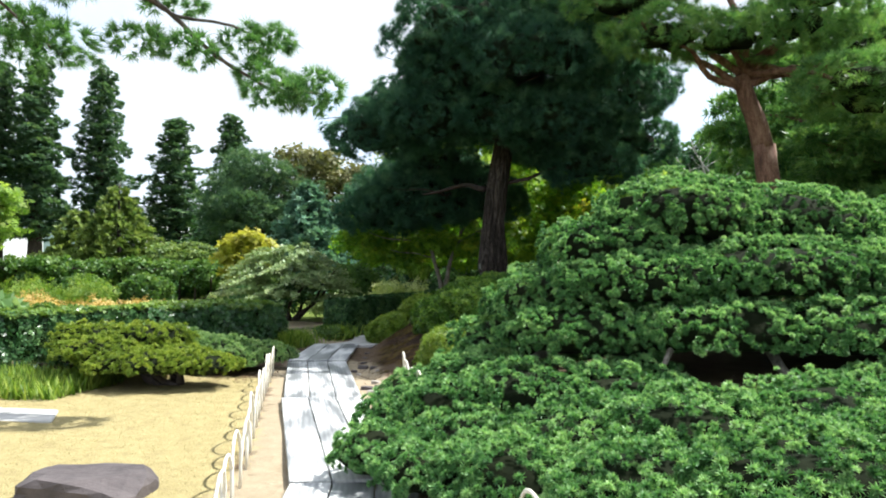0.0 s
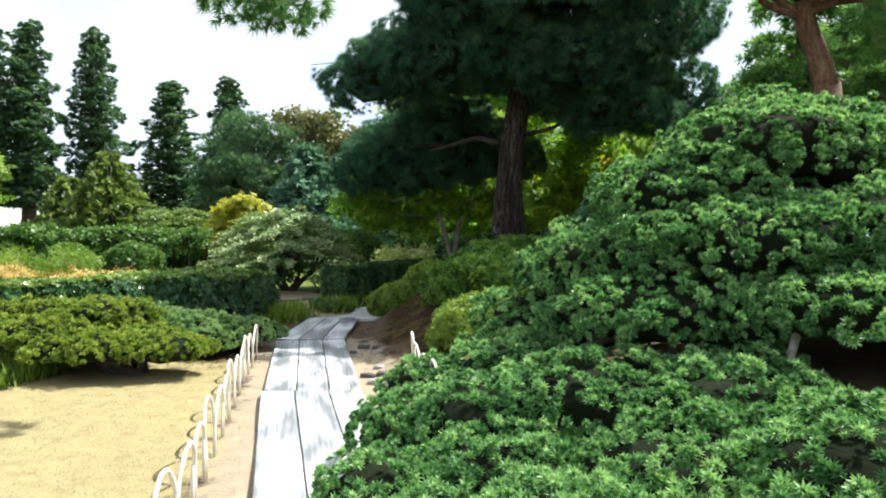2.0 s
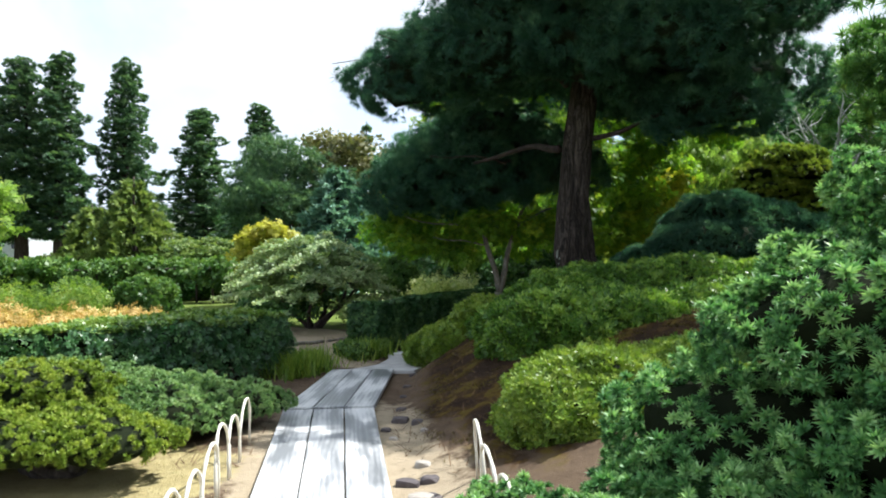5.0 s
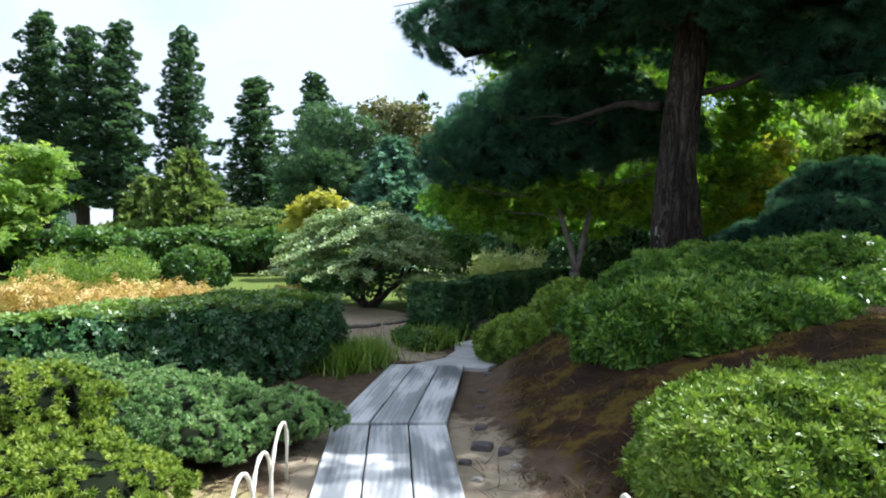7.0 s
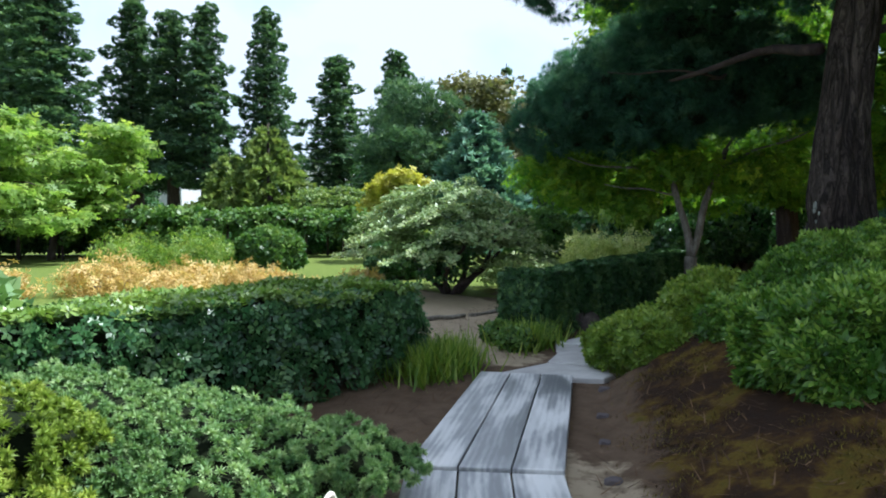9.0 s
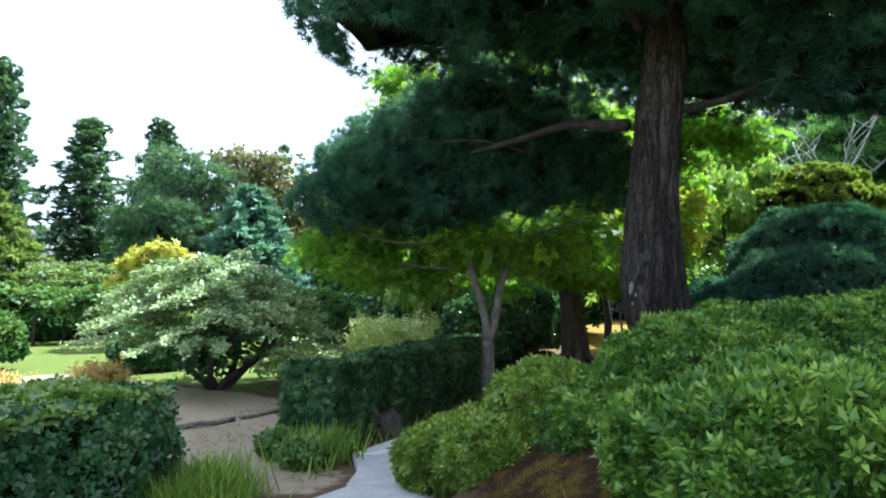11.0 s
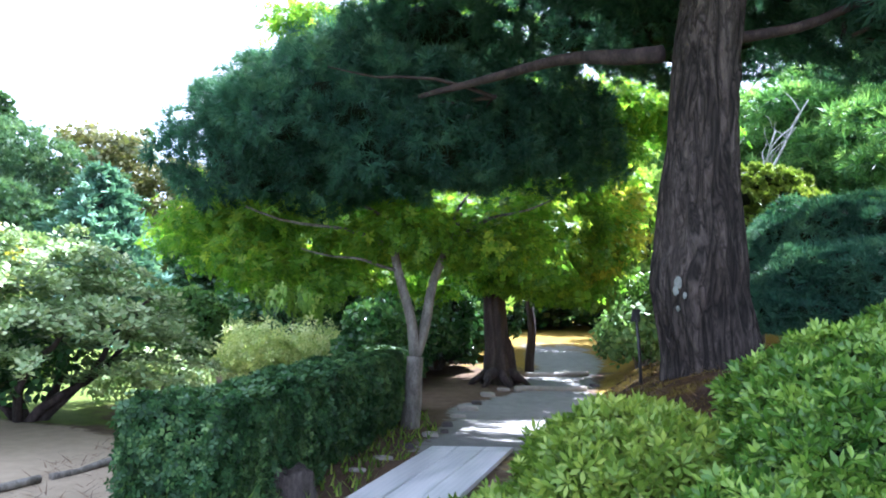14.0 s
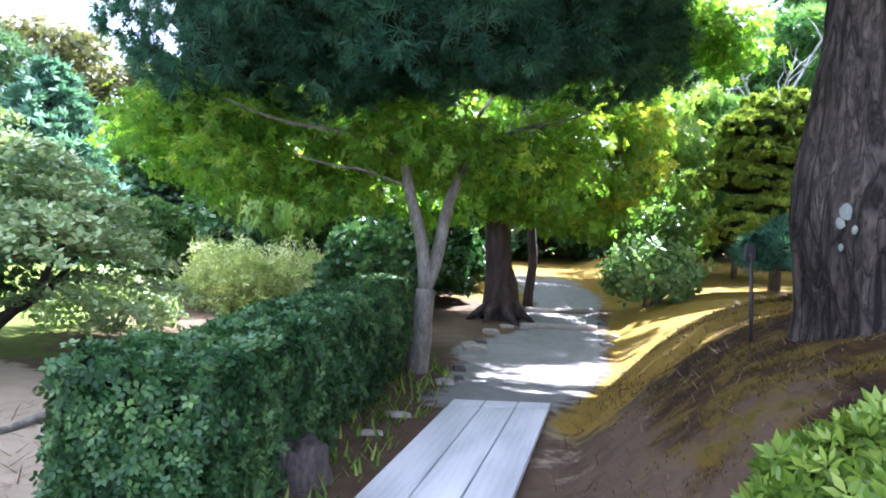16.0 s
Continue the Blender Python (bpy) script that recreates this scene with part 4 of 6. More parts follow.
def puff_pad(c, r, spacing, size, mat, seed, low=-0.35, rough=0.16, template=None, inner=0.84, gap=-0.30):
    """A pad covered with round brushes of needles; light tips, dark bases and hollows paint its shading."""
    tv, tf, tip = template or T_PUFF
    area = math.pi * (r[0] * r[1] + 0.9 * r[2] * (r[0] + r[1])) * (1.25 + 0.5 * -low)
    n = int(area / spacing ** 2)
    d = dirs(n, low)
    P, N = lump(c, r, d, rough, seed, 3.2)
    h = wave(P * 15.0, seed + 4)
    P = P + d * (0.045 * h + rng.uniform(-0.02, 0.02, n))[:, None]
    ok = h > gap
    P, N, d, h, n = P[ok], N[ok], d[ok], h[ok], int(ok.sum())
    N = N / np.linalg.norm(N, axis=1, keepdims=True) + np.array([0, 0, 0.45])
    # Tint paints shade into hollows and light onto bumps and upward sides.
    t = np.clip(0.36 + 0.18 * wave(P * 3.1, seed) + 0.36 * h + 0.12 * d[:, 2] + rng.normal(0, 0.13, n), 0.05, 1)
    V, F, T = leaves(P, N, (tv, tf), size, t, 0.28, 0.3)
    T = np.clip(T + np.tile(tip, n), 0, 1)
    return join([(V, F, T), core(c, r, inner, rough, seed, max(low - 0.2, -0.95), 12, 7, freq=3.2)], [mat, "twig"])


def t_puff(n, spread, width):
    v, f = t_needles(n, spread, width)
    # Needle bases darkened for shade, tips lightened.
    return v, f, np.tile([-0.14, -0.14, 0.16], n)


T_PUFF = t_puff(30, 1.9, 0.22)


# large low white pine beside the boardwalk
def low_white_pine():
    base = at(3.3, 7.3)
    ob = thing("white_pine", base, "large low-trained white pine with layered blue-green pads", "pine tree")
    b = Vector(base)
    tip = [(2.9, 6.9, 2.0), (1.6, 6.2, 1.1), (4.4, 6.8, 1.9), (2.6, 5.2, 0.8), (1.5, 7.2, 0.9), (4.6, 5.6, 0.9), (3.6, 4.6, 0.6), (1.2, 5.6, 0.45)]
    st = [tube(bend(b - Vector((0, 0, 0.1)), b + Vector((-0.25, -0.2, 1.2)), 6, 0, 0.06, 1), taper(0.2, 0.12, 6), 10, 0.08)]
    for i, p in enumerate(tip):
        st.append(tube(bend(b + Vector((-0.1, -0.1, 0.3 + 0.1 * (i % 5))), p, 7, 0.1, 0.05, i), taper(0.085, 0.02, 7), 7, 0.05))
    part("trunk", mesh_from(*merge(st)[:2], "bark_grey", smooth=True), ob)
    specs = [
        (3.05, 6.75, 2.05, 0.80, 0.75, 0.42), (2.45, 6.6, 1.72, 0.75, 0.7, 0.36), (4.1, 7.0, 1.95, 0.95, 0.8, 0.42), (5.1, 7.3, 1.85, 0.9, 0.8, 0.42),
        (1.95, 6.5, 1.25, 0.72, 0.7, 0.34), (2.75, 6.1, 1.42, 0.9, 0.6, 0.3), (3.7, 6.0, 1.5, 0.9, 0.65, 0.32), (4.7, 6.2, 1.45, 0.9, 0.7, 0.34),
        (1.45, 6.75, 0.80, 0.62, 0.6, 0.32), (2.2, 5.9, 0.98, 0.8, 0.55, 0.28), (3.2, 5.6, 1.05, 0.8, 0.5, 0.26), (4.2, 5.5, 1.05, 0.85, 0.6, 0.28),
        (1.2, 6.1, 0.45, 0.55, 0.6, 0.34), (1.05, 5.45, 0.30, 0.52, 0.6, 0.34), (1.65, 5.35, 0.5, 0.62, 0.5, 0.3), (2.3, 5.15, 0.52, 0.6, 0.5, 0.28),
        (2.0, 4.55, 0.30, 0.62, 0.55, 0.34), (2.75, 4.3, 0.42, 0.72, 0.6, 0.36), (3.5, 4.4, 0.5, 0.75, 0.6, 0.36), (1.35, 4.75, 0.18, 0.5, 0.45, 0.26), (4.3, 4.8, 0.55, 0.8, 0.7, 0.36),
        (1.15, 4.85, 0.2, 0.45, 0.5, 0.28), (1.55, 4.05, 0.2, 0.5, 0.5, 0.28), (2.3, 3.65, 0.28, 0.6, 0.5, 0.32), (3.1, 3.4, 0.40, 0.7, 0.55, 0.36), (3.9, 3.7, 0.5, 0.75, 0.6, 0.38), (2.7, 2.95, 0.25, 0.6, 0.45, 0.28),
        (2.5, 7.6, 0.55, 0.8, 0.6, 0.4), (1.25, 7.35, 0.34, 0.48, 0.42, 0.28), (0.98, 6.75, 0.24, 0.40, 0.42, 0.24), (1.75, 7.7, 0.42, 0.5, 0.4, 0.3), (3.5, 7.9, 0.7, 0.9, 0.6, 0.45), (4.7, 7.9, 0.85, 0.9, 0.6, 0.5), (5.6, 6.6, 1.0, 0.7, 0.8, 0.5), (5.5, 5.5, 0.8, 0.7, 0.7, 0.4),
    ]
    tops = np.array([(q[0], q[1], q[2] + q[5]) for q in specs])
    r = random.Random(5)
    lobes = list(specs)
    while len(lobes) < len(specs) + 22:
        k = specs[r.randrange(len(specs))]
        x, y = k[0] + r.uniform(-0.7, 0.7), k[1] + r.uniform(-0.65, 0.5)
        w = 1 / ((tops[:, 0] - x) ** 2 + (tops[:, 1] - y) ** 2 + 0.05) ** 2
        if w.max() < 3.5 or x > 2.6:
            continue
        h = float((w * tops[:, 2]).sum() / w.sum())
        q = r.uniform(0.26, 0.42)
        lobes.append((x, y, max(h - r.uniform(0.30, 0.62), 0.22), q, q * 0.95, q * 0.62))
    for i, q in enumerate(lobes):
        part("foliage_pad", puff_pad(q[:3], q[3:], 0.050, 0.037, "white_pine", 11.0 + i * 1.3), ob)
    return ob


low_white_pine()


def low_yellow_pine():
    base = at(-3.0, 8.3)
    ob = thing("low_pine", base, "low spreading yellow-green pine on short crooked stems at the lawn's edge", "pine tree")
    specs = [(-3.6, 8.75, 0.54, 0.55, 0.45, 0.19), (-2.72, 8.2, 0.27, 0.58, 0.42, 0.18), (-3.95, 8.15, 0.40, 0.55, 0.5, 0.2), (-3.3, 7.95, 0.30, 0.6, 0.45, 0.18), (-3.1, 8.5, 0.36, 0.35, 0.3, 0.14), (-4.4, 8.65, 0.52, 0.5, 0.4, 0.2)]
    st = []
    b = Vector(base)
    for i, s in enumerate(specs):
        st.append(tube(bend(b + Vector((0.12 * math.cos(i * 2), 0.1 * math.sin(i * 2), -0.05)), (s[0], s[1], s[2]), 6, 0.02, 0.09, i), taper(0.05, 0.02, 6), 7, 0.08))
    each_stem(ob, st, "bark_pine")
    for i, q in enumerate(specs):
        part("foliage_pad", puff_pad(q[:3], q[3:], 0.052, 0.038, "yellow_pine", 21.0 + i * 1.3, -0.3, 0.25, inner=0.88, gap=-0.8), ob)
    base = at(-2.9, 9.7)
    ob = thing("low_juniper", base, "low grey-green juniper spreading over bare soil", "shrub")
    specs = [(-3.3, 9.7, 0.26, 0.75, 0.55, 0.24), (-2.65, 9.85, 0.2, 0.55, 0.4, 0.2), (-3.9, 9.5, 0.34, 0.7, 0.5, 0.28), (-2.3, 9.95, 0.2, 0.36, 0.25, 0.15), (-4.4, 9.2, 0.36, 0.6, 0.5, 0.26), (-2.75, 9.35, 0.2, 0.5, 0.35, 0.17), (-3.5, 9.2, 0.28, 0.5, 0.35, 0.2)]
    st = [tube(bend(base, (s[0], s[1], s[2] - 0.05), 5, 0.02, 0.06, i), taper(0.03, 0.012, 5), 6) for i, s in enumerate(specs)]
    each_stem(ob, st, "bark_grey")
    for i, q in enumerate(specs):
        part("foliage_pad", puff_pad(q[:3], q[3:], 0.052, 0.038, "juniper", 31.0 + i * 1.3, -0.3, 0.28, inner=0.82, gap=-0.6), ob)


low_yellow_pine()


# ---- the large pine over the path ----
def great_pine():
    base = Vector(at(0.89, 15.42))
    ob = thing("great_pine", base, "tall old pine with furrowed dark bark and a wide dark crown", "pine tree")
    def axis(z):
        lean = [(-0.15, 0.02, 0.0), (0.1, -0.02, 0.0), (0.55, -0.13, 0.0), (1.3, -0.13, 0.0), (2.3, -0.05, 0.03), (3.5, 0.12, 0.1), (6, 0.42, 0.2), (9.5, 0.7, 0.4)]
        zs = [q[0] for q in lean]
        return base + Vector((float(np.interp(z, zs, [q[1] for q in lean])), float(np.interp(z, zs, [q[2] for q in lean])), z))
    seg, rings = 96, 190
    V = []
    for i in range(rings + 1):
        z = -0.15 + 8.6 * (i / rings) ** 1.25
        c = axis(z)
        r = float(np.interp(z, [-0.15, 0.05, 0.35, 0.7, 1.1, 1.6, 3.0, 6, 8.6], [0.38, 0.34, 0.335, 0.325, 0.285, 0.245, 0.225, 0.17, 0.06]))
        a = np.arange(seg) * 2 * math.pi / seg
        flute = (0.05 * np.sin(3 * a + 0.6) + 0.04 * np.sin(5 * a + 1.2)) * math.exp(-max(z, 0) * 1.6)
        wv = a + 0.20 * np.sin(2.3 * z + 2 * a) + 0.12 * np.sin(5.1 * z + 3 * a + 1)
        u = np.sin(13 * wv + 1.7 * np.sin(3.1 * z + a)) + 0.6 * np.sin(21 * wv + 2.2 * math.sin(4.7 * z)) + 0.5 * np.sin(8 * z + 7 * np.sin(2 * wv))
        ridge = 0.014 * np.tanh(1.6 * u) * min(1, r / 0.25)
        rr = r * (1 + flute) + ridge
        V.append(np.stack([c.x + rr * np.cos(a), c.y + rr * np.sin(a), np.full(seg, c.z)], 1))
    V = np.concatenate(V)
    i = (np.arange(rings)[:, None] * seg + np.arange(seg)[None]).ravel()
    j = (np.arange(rings)[:, None] * seg + (np.arange(seg)[None] + 1) % seg).ravel()
    part("trunk", mesh_from(V, np.stack([i, j, j + seg, i + seg], 1), "plate_bark", smooth=True), ob)
    for k, (a0, z0, s) in enumerate([(3.78, 0.58, 0.030), (3.70, 0.52, 0.022), (3.88, 0.49, 0.016), (3.66, 0.40, 0.014)]):
        c = axis(z0)
        n = Vector((math.cos(a0), math.sin(a0), 0))
        p = c + n * 0.330
        bm = bmesh.new()
        bmesh.ops.create_icosphere(bm, subdivisions=2, radius=1)
        for v in bm.verts:
            q = v.co * (1 + 0.3 * noise.noise(v.co * 2 + Vector((k, 0, 0))))
            t = Vector((-n.y, n.x, 0))
            v.co = p + t * q.x * s + Vector((0, 0, 1)) * q.y * s * 1.5 + n * q.z * 0.012
        me = bpy.data.meshes.new("mesh")
        bm.to_mesh(me)
        bm.free()
        me.materials.append(M["lichen"])
        part("lichen_patch", me, ob, "pale grey-green lichen patch")
    limbs = [((0.55, 15.6, 3.42), (-1.3, 17.6, 3.5), 0.07), ((0.85, 15.6, 3.5), (2.9, 15.2, 3.85), 0.05), ((0.9, 15.6, 4.3), (3.6, 16.8, 4.6), 0.06),
             ((0.8, 15.6, 4.6), (-2.4, 15.0, 5.0), 0.07), ((0.9, 15.6, 5.2), (1.6, 12.9, 5.6), 0.06), ((1.0, 15.7, 5.6), (4.0, 15.0, 5.9), 0.06), ((1.0, 15.7, 6.2), (-1.2, 16.8, 6.7), 0.05), ((1.1, 15.7, 7.0), (2.8, 16.9, 7.4), 0.05), ((0.7, 15.6, 4.5), (-0.6, 14.2, 4.9), 0.05)]
    for k, (a, c, r) in enumerate(limbs):
        mid = Vector(a).lerp(Vector(c), 0.55) + Vector((0.1 * math.sin(k), 0.2, -0.05))
        st = [tube(bend(a, c, 10, 0.1, 0.06, k), taper(r, 0.02, 10), 8, 0.06, k)]
        for q in range(3):
            e = Vector(c) + Vector((0.9 * math.cos(q * 1.9 + k), 0.9 * math.sin(q * 1.9 + k), 0.15 * math.sin(q)))
            st.append(tube(bend(mid, e, 6, 0.05, 0.06, q + k), taper(0.022, 0.006, 6), 5))
        part("limb", mesh_from(*merge(st)[:2], "bark_snag", smooth=True), ob)
    crown = [
        # Last three pads in this row are added to shade the gravel.
        (-2.7, 19.0, 3.25, 1.1, 1.2, 0.75), (-1.9, 18.5, 3.45, 1.35, 1.2, 0.8), (-1.1, 18.3, 3.40, 1.3, 1.2, 0.78), (-0.1, 18.6, 3.65, 1.2, 1.1, 0.75), (-2.2, 19.6, 3.9, 1.3, 1.1, 0.75), (-1.3, 19.4, 4.15, 1.5, 1.1, 0.75), (-0.9, 18.2, 4.45, 1.0, 0.9, 0.42), (0.6, 17.4, 5.3, 1.1, 0.9, 0.5), (1.4, 17.6, 5.45, 1.0, 0.9, 0.5), (-0.6, 17.6, 5.6, 1.1, 0.9, 0.5), (0.5, 19.0, 3.5, 1.0, 1.0, 0.6), (2.4, 18.6, 5.0, 1.2, 1.0, 0.6), (3.3, 19.8, 5.6, 1.2, 1.0, 0.6), (1.6, 20.0, 5.6, 1.2, 1.0, 0.6),
        (-2.0, 15.3, 4.6, 1.0, 1.0, 0.5), (-1.3, 15.6, 5.0, 1.2, 1.2, 0.65), (-0.6, 14.8, 4.85, 1.3, 1.0, 0.6), (-0.1, 16.6, 5.2, 1.0, 1.1, 0.5), (-1.5, 17.3, 5.75, 1.2, 1.1, 0.6), (0.2, 14.5, 5.6, 1.3, 1.1, 0.65), (0.9, 14.3, 4.9, 1.0, 0.8, 0.5),
        (2.9, 15.2, 3.9, 1.1, 0.9, 0.42), (3.7, 16.6, 4.6, 1.3, 1.2, 0.6), (2.2, 14.2, 4.7, 1.3, 1.0, 0.6), (3.5, 15.2, 5.6, 1.2, 1.1, 0.6), (2.4, 16.8, 5.2, 1.5, 1.2, 0.65), (1.6, 13.3, 5.8, 1.4, 1.1, 0.65), (2.0, 15.6, 4.4, 1.0, 0.9, 0.45), (3.2, 14.0, 5.2, 1.1, 1.0, 0.55),
        (0.2, 13.8, 6.5, 1.5, 1.2, 0.7), (-0.2, 16.6, 6.8, 1.3, 1.3, 0.7), (2.6, 16.6, 7.1, 1.6, 1.3, 0.75), (1.0, 15.0, 7.5, 1.6, 1.4, 0.75), (1.6, 15.8, 8.5, 1.5, 1.3, 0.8), (2.6, 14.4, 6.6, 1.5, 1.2, 0.7), (0.3, 17.0, 7.7, 1.3, 1.2, 0.7), (1.2, 17.5, 6.2, 1.4, 1.2, 0.65), (-0.2, 14.8, 6.1, 1.0, 1.0, 0.55)]
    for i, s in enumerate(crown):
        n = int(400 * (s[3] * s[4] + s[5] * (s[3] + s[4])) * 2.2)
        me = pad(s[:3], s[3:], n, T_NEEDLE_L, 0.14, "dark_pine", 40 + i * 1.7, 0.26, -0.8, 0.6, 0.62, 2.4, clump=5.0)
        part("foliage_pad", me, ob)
    return ob


great_pine()


# ---- broad-leaved trees ----
def leafy(ob, blobs, count, template, size, mat, seed, fill=0.75, up=0.5, name="crown"):
    """A crown of clumps of leaves; blobs: centre and radii each."""
    sets = []
    tot = sum(b[3] * b[4] for b in blobs)
    for i, (x, y, z, rx, ry, rz) in enumerate(blobs):
        n = max(20, int(count * rx * ry / tot))
        d = dirs(n, -1)
        r = rng.uniform(fill, 1.03, n)[:, None]
        P, N = lump((x, y, z), (rx, ry, rz), d, 0.28, seed + i * 1.9, 2.8)
        P = np.array((x, y, z)) + (P - np.array((x, y, z))) * r
        keep = wave(P * (2.6 / max(rx, 0.3)), seed + 3 * i) > -0.42
        P, N, d = P[keep], N[keep], d[keep]
        # Upper side of each clump gets a lighter tint, as painted top light.
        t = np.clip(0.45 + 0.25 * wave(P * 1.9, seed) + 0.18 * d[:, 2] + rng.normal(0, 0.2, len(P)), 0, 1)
        N = N / np.linalg.norm(N, axis=1, keepdims=True) + np.array([0, 0, up])
        sets.append(leaves(P, N, template, size, t, 0.5))
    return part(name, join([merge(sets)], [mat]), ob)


def limbs(ob, paths, mat, name="trunk"):
    return part(name, mesh_from(*merge([tube(bend(a, b, 8, 0, w, k), taper(r0, r1, 8), sd, 0.05, k) for k, (a, b, r0, r1, w, sd) in enumerate(paths)])[:2], mat, smooth=True), ob)


def maple():
    b = at(-0.92, 19.3)
    ob = thing("maple_tree", b, "forked maple with smooth grey trunk and bright green leaves", "maple tree")
    f = (-0.88, 19.35, 0.85)
    limbs(ob, [((b[0], b[1], -0.08), f, 0.125, 0.10, 0.01, 10), (f, (-1.25, 19.3, 2.6), 0.075, 0.045, 0.03, 8), (f, (-0.35, 19.5, 2.7), 0.075, 0.045, 0.03, 8)], "bark_grey")
    limbs(ob, [((-1.2, 19.3, 2.2), (-3.0, 19.2, 2.6), 0.03, 0.01, 0.05, 6), ((-1.22, 19.3, 2.5), (-2.2, 20.2, 3.2), 0.03, 0.01, 0.05, 6), ((-0.4, 19.5, 2.4), (1.0, 19.8, 3.0), 0.03, 0.01, 0.05, 6), ((-0.45, 19.5, 2.5), (0.1, 20.6, 3.4), 0.03, 0.01, 0.05, 6), ((-1.1, 19.3, 1.9), (-2.3, 18.9, 2.1), 0.022, 0.008, 0.05, 6)], "bark_grey", "branch_work")
    leafy(ob, [(-2.9, 19.9, 2.45, 0.8, 0.8, 0.35), (-2.2, 20.3, 2.0, 0.8, 0.8, 0.3), (-1.5, 19.9, 2.3, 0.8, 0.8, 0.3), (-0.6, 20.2, 2.2, 0.9, 0.8, 0.3), (0.3, 20.2, 2.5, 0.8, 0.8, 0.35), (-1.2, 20.6, 3.0, 1.0, 0.8, 0.4), (0.9, 20.6, 2.9, 0.8, 0.8, 0.4), (-3.4, 20.6, 3.0, 0.7, 0.7, 0.4), (-2.5, 20.9, 3.6, 0.9, 0.9, 0.45), (-2.2, 20.6, 4.9, 0.9, 0.8, 0.5), (-0.9, 20.6, 4.5, 1.1, 0.9, 0.5), (-1.9, 19.4, 1.75, 0.55, 0.5, 0.2), (-2.9, 19.3, 2.0, 0.7, 0.6, 0.3), (-1.0, 18.9, 2.35, 0.8, 0.6, 0.3), (0.0, 19.1, 2.2, 0.7, 0.6, 0.3), (-3.6, 19.9, 2.5, 0.7, 0.7, 0.35), (0.6, 19.6, 2.3, 0.7, 0.6, 0.3), (-2.2, 21.0, 5.6, 0.9, 0.7, 0.5), (-1.0, 21.0, 6.0, 1.0, 0.7, 0.5), (0.2, 21.0, 5.7, 0.9, 0.7, 0.5), (1.1, 20.6, 4.2, 0.8, 0.7, 0.5), (-3.2, 21.0, 2.0, 0.8, 0.6, 0.35), (-2.3, 21.3, 2.1, 0.8, 0.6, 0.35), (-3.9, 20.8, 2.3, 0.7, 0.6, 0.35), (-1.5, 21.4, 2.0, 0.8, 0.6, 0.35), (-0.5, 21.5, 1.9, 0.7, 0.6, 0.4), (0.1, 21.2, 6.3, 0.9, 0.7, 0.4), (-2.5, 21.2, 5.7, 0.8, 0.7, 0.4), (-1.6, 21.3, 5.2, 0.9, 0.7, 0.4), (1.3, 21.0, 3.5, 0.7, 0.6, 0.5), (1.2, 21.2, 5.0, 0.7, 0.6, 0.5)], 19000, T_MAPLE, 0.085, "maple", 3.0, 0.35, 0.9)
    return ob


maple()


def maple_two():
    b = at(2.0, 24.6)
    ob = thing("maple_tree", b, "spreading maple with bright yellow-green sunlit leaves", "maple tree")
    limbs(ob, [((b[0], b[1], b[2] - 0.1), (1.9, 24.4, 2.4), 0.10, 0.06, 0.03, 8), ((1.9, 24.4, 1.8), (3.2, 24.2, 3.4), 0.05, 0.02, 0.05, 6), ((1.9, 24.4, 2.2), (0.6, 24.3, 3.2), 0.05, 0.02, 0.05, 6)], "bark_snag")
    # High clumps at x 3.9, 2.7 and 4.8 are added to shade the gravel.
    leafy(ob, [(1.2, 23.6, 2.6, 1.0, 0.9, 0.4), (2.3, 23.4, 3.0, 1.0, 0.9, 0.5), (3.0, 23.6, 2.5, 0.8, 0.8, 0.4), (3.3, 24.0, 3.5, 0.9, 0.9, 0.5), (1.8, 24.2, 3.9, 1.2, 1.0, 0.6), (0.6, 24.0, 3.3, 0.9, 0.9, 0.5), (3.0, 24.4, 4.6, 1.0, 0.9, 0.6), (2.3, 23.5, 1.9, 0.9, 0.8, 0.35), (1.0, 22.9, 2.0, 0.8, 0.6, 0.35), (2.6, 22.8, 2.6, 0.9, 0.6, 0.4), (1.3, 22.2, 2.1, 0.8, 0.6, 0.35), (0.4, 22.4, 2.2, 0.7, 0.6, 0.4), (3.9, 22.6, 5.2, 1.1, 0.9, 0.5), (2.7, 22.2, 5.2, 1.1, 0.9, 0.5), (4.8, 23.2, 5.0, 0.9, 0.8, 0.5), (2.1, 22.6, 3.9, 0.9, 0.6, 0.6), (2.8, 22.8, 4.5, 0.9, 0.6, 0.6), (1.9, 22.8, 5.3, 0.8, 0.6, 0.5), (2.5, 22.6, 3.2, 0.9, 0.6, 0.4), (3.1, 23.0, 5.3, 0.8, 0.6, 0.5), (3.7, 24.2, 4.0, 0.8, 0.6, 0.5)], 17000, T_MAPLE, 0.105, "maple", 7.0, 0.35, 0.9)
    leafy(ob, [(3.3, 23.1, 2.9, 0.6, 0.5, 0.5), (3.6, 23.5, 3.6, 0.6, 0.5, 0.45), (2.9, 23.0, 2.4, 0.5, 0.4, 0.35)], 700, T_MAPLE, 0.105, "maple_gold", 9.0, 0.35, 0.9, "golden_foliage")


maple_two()


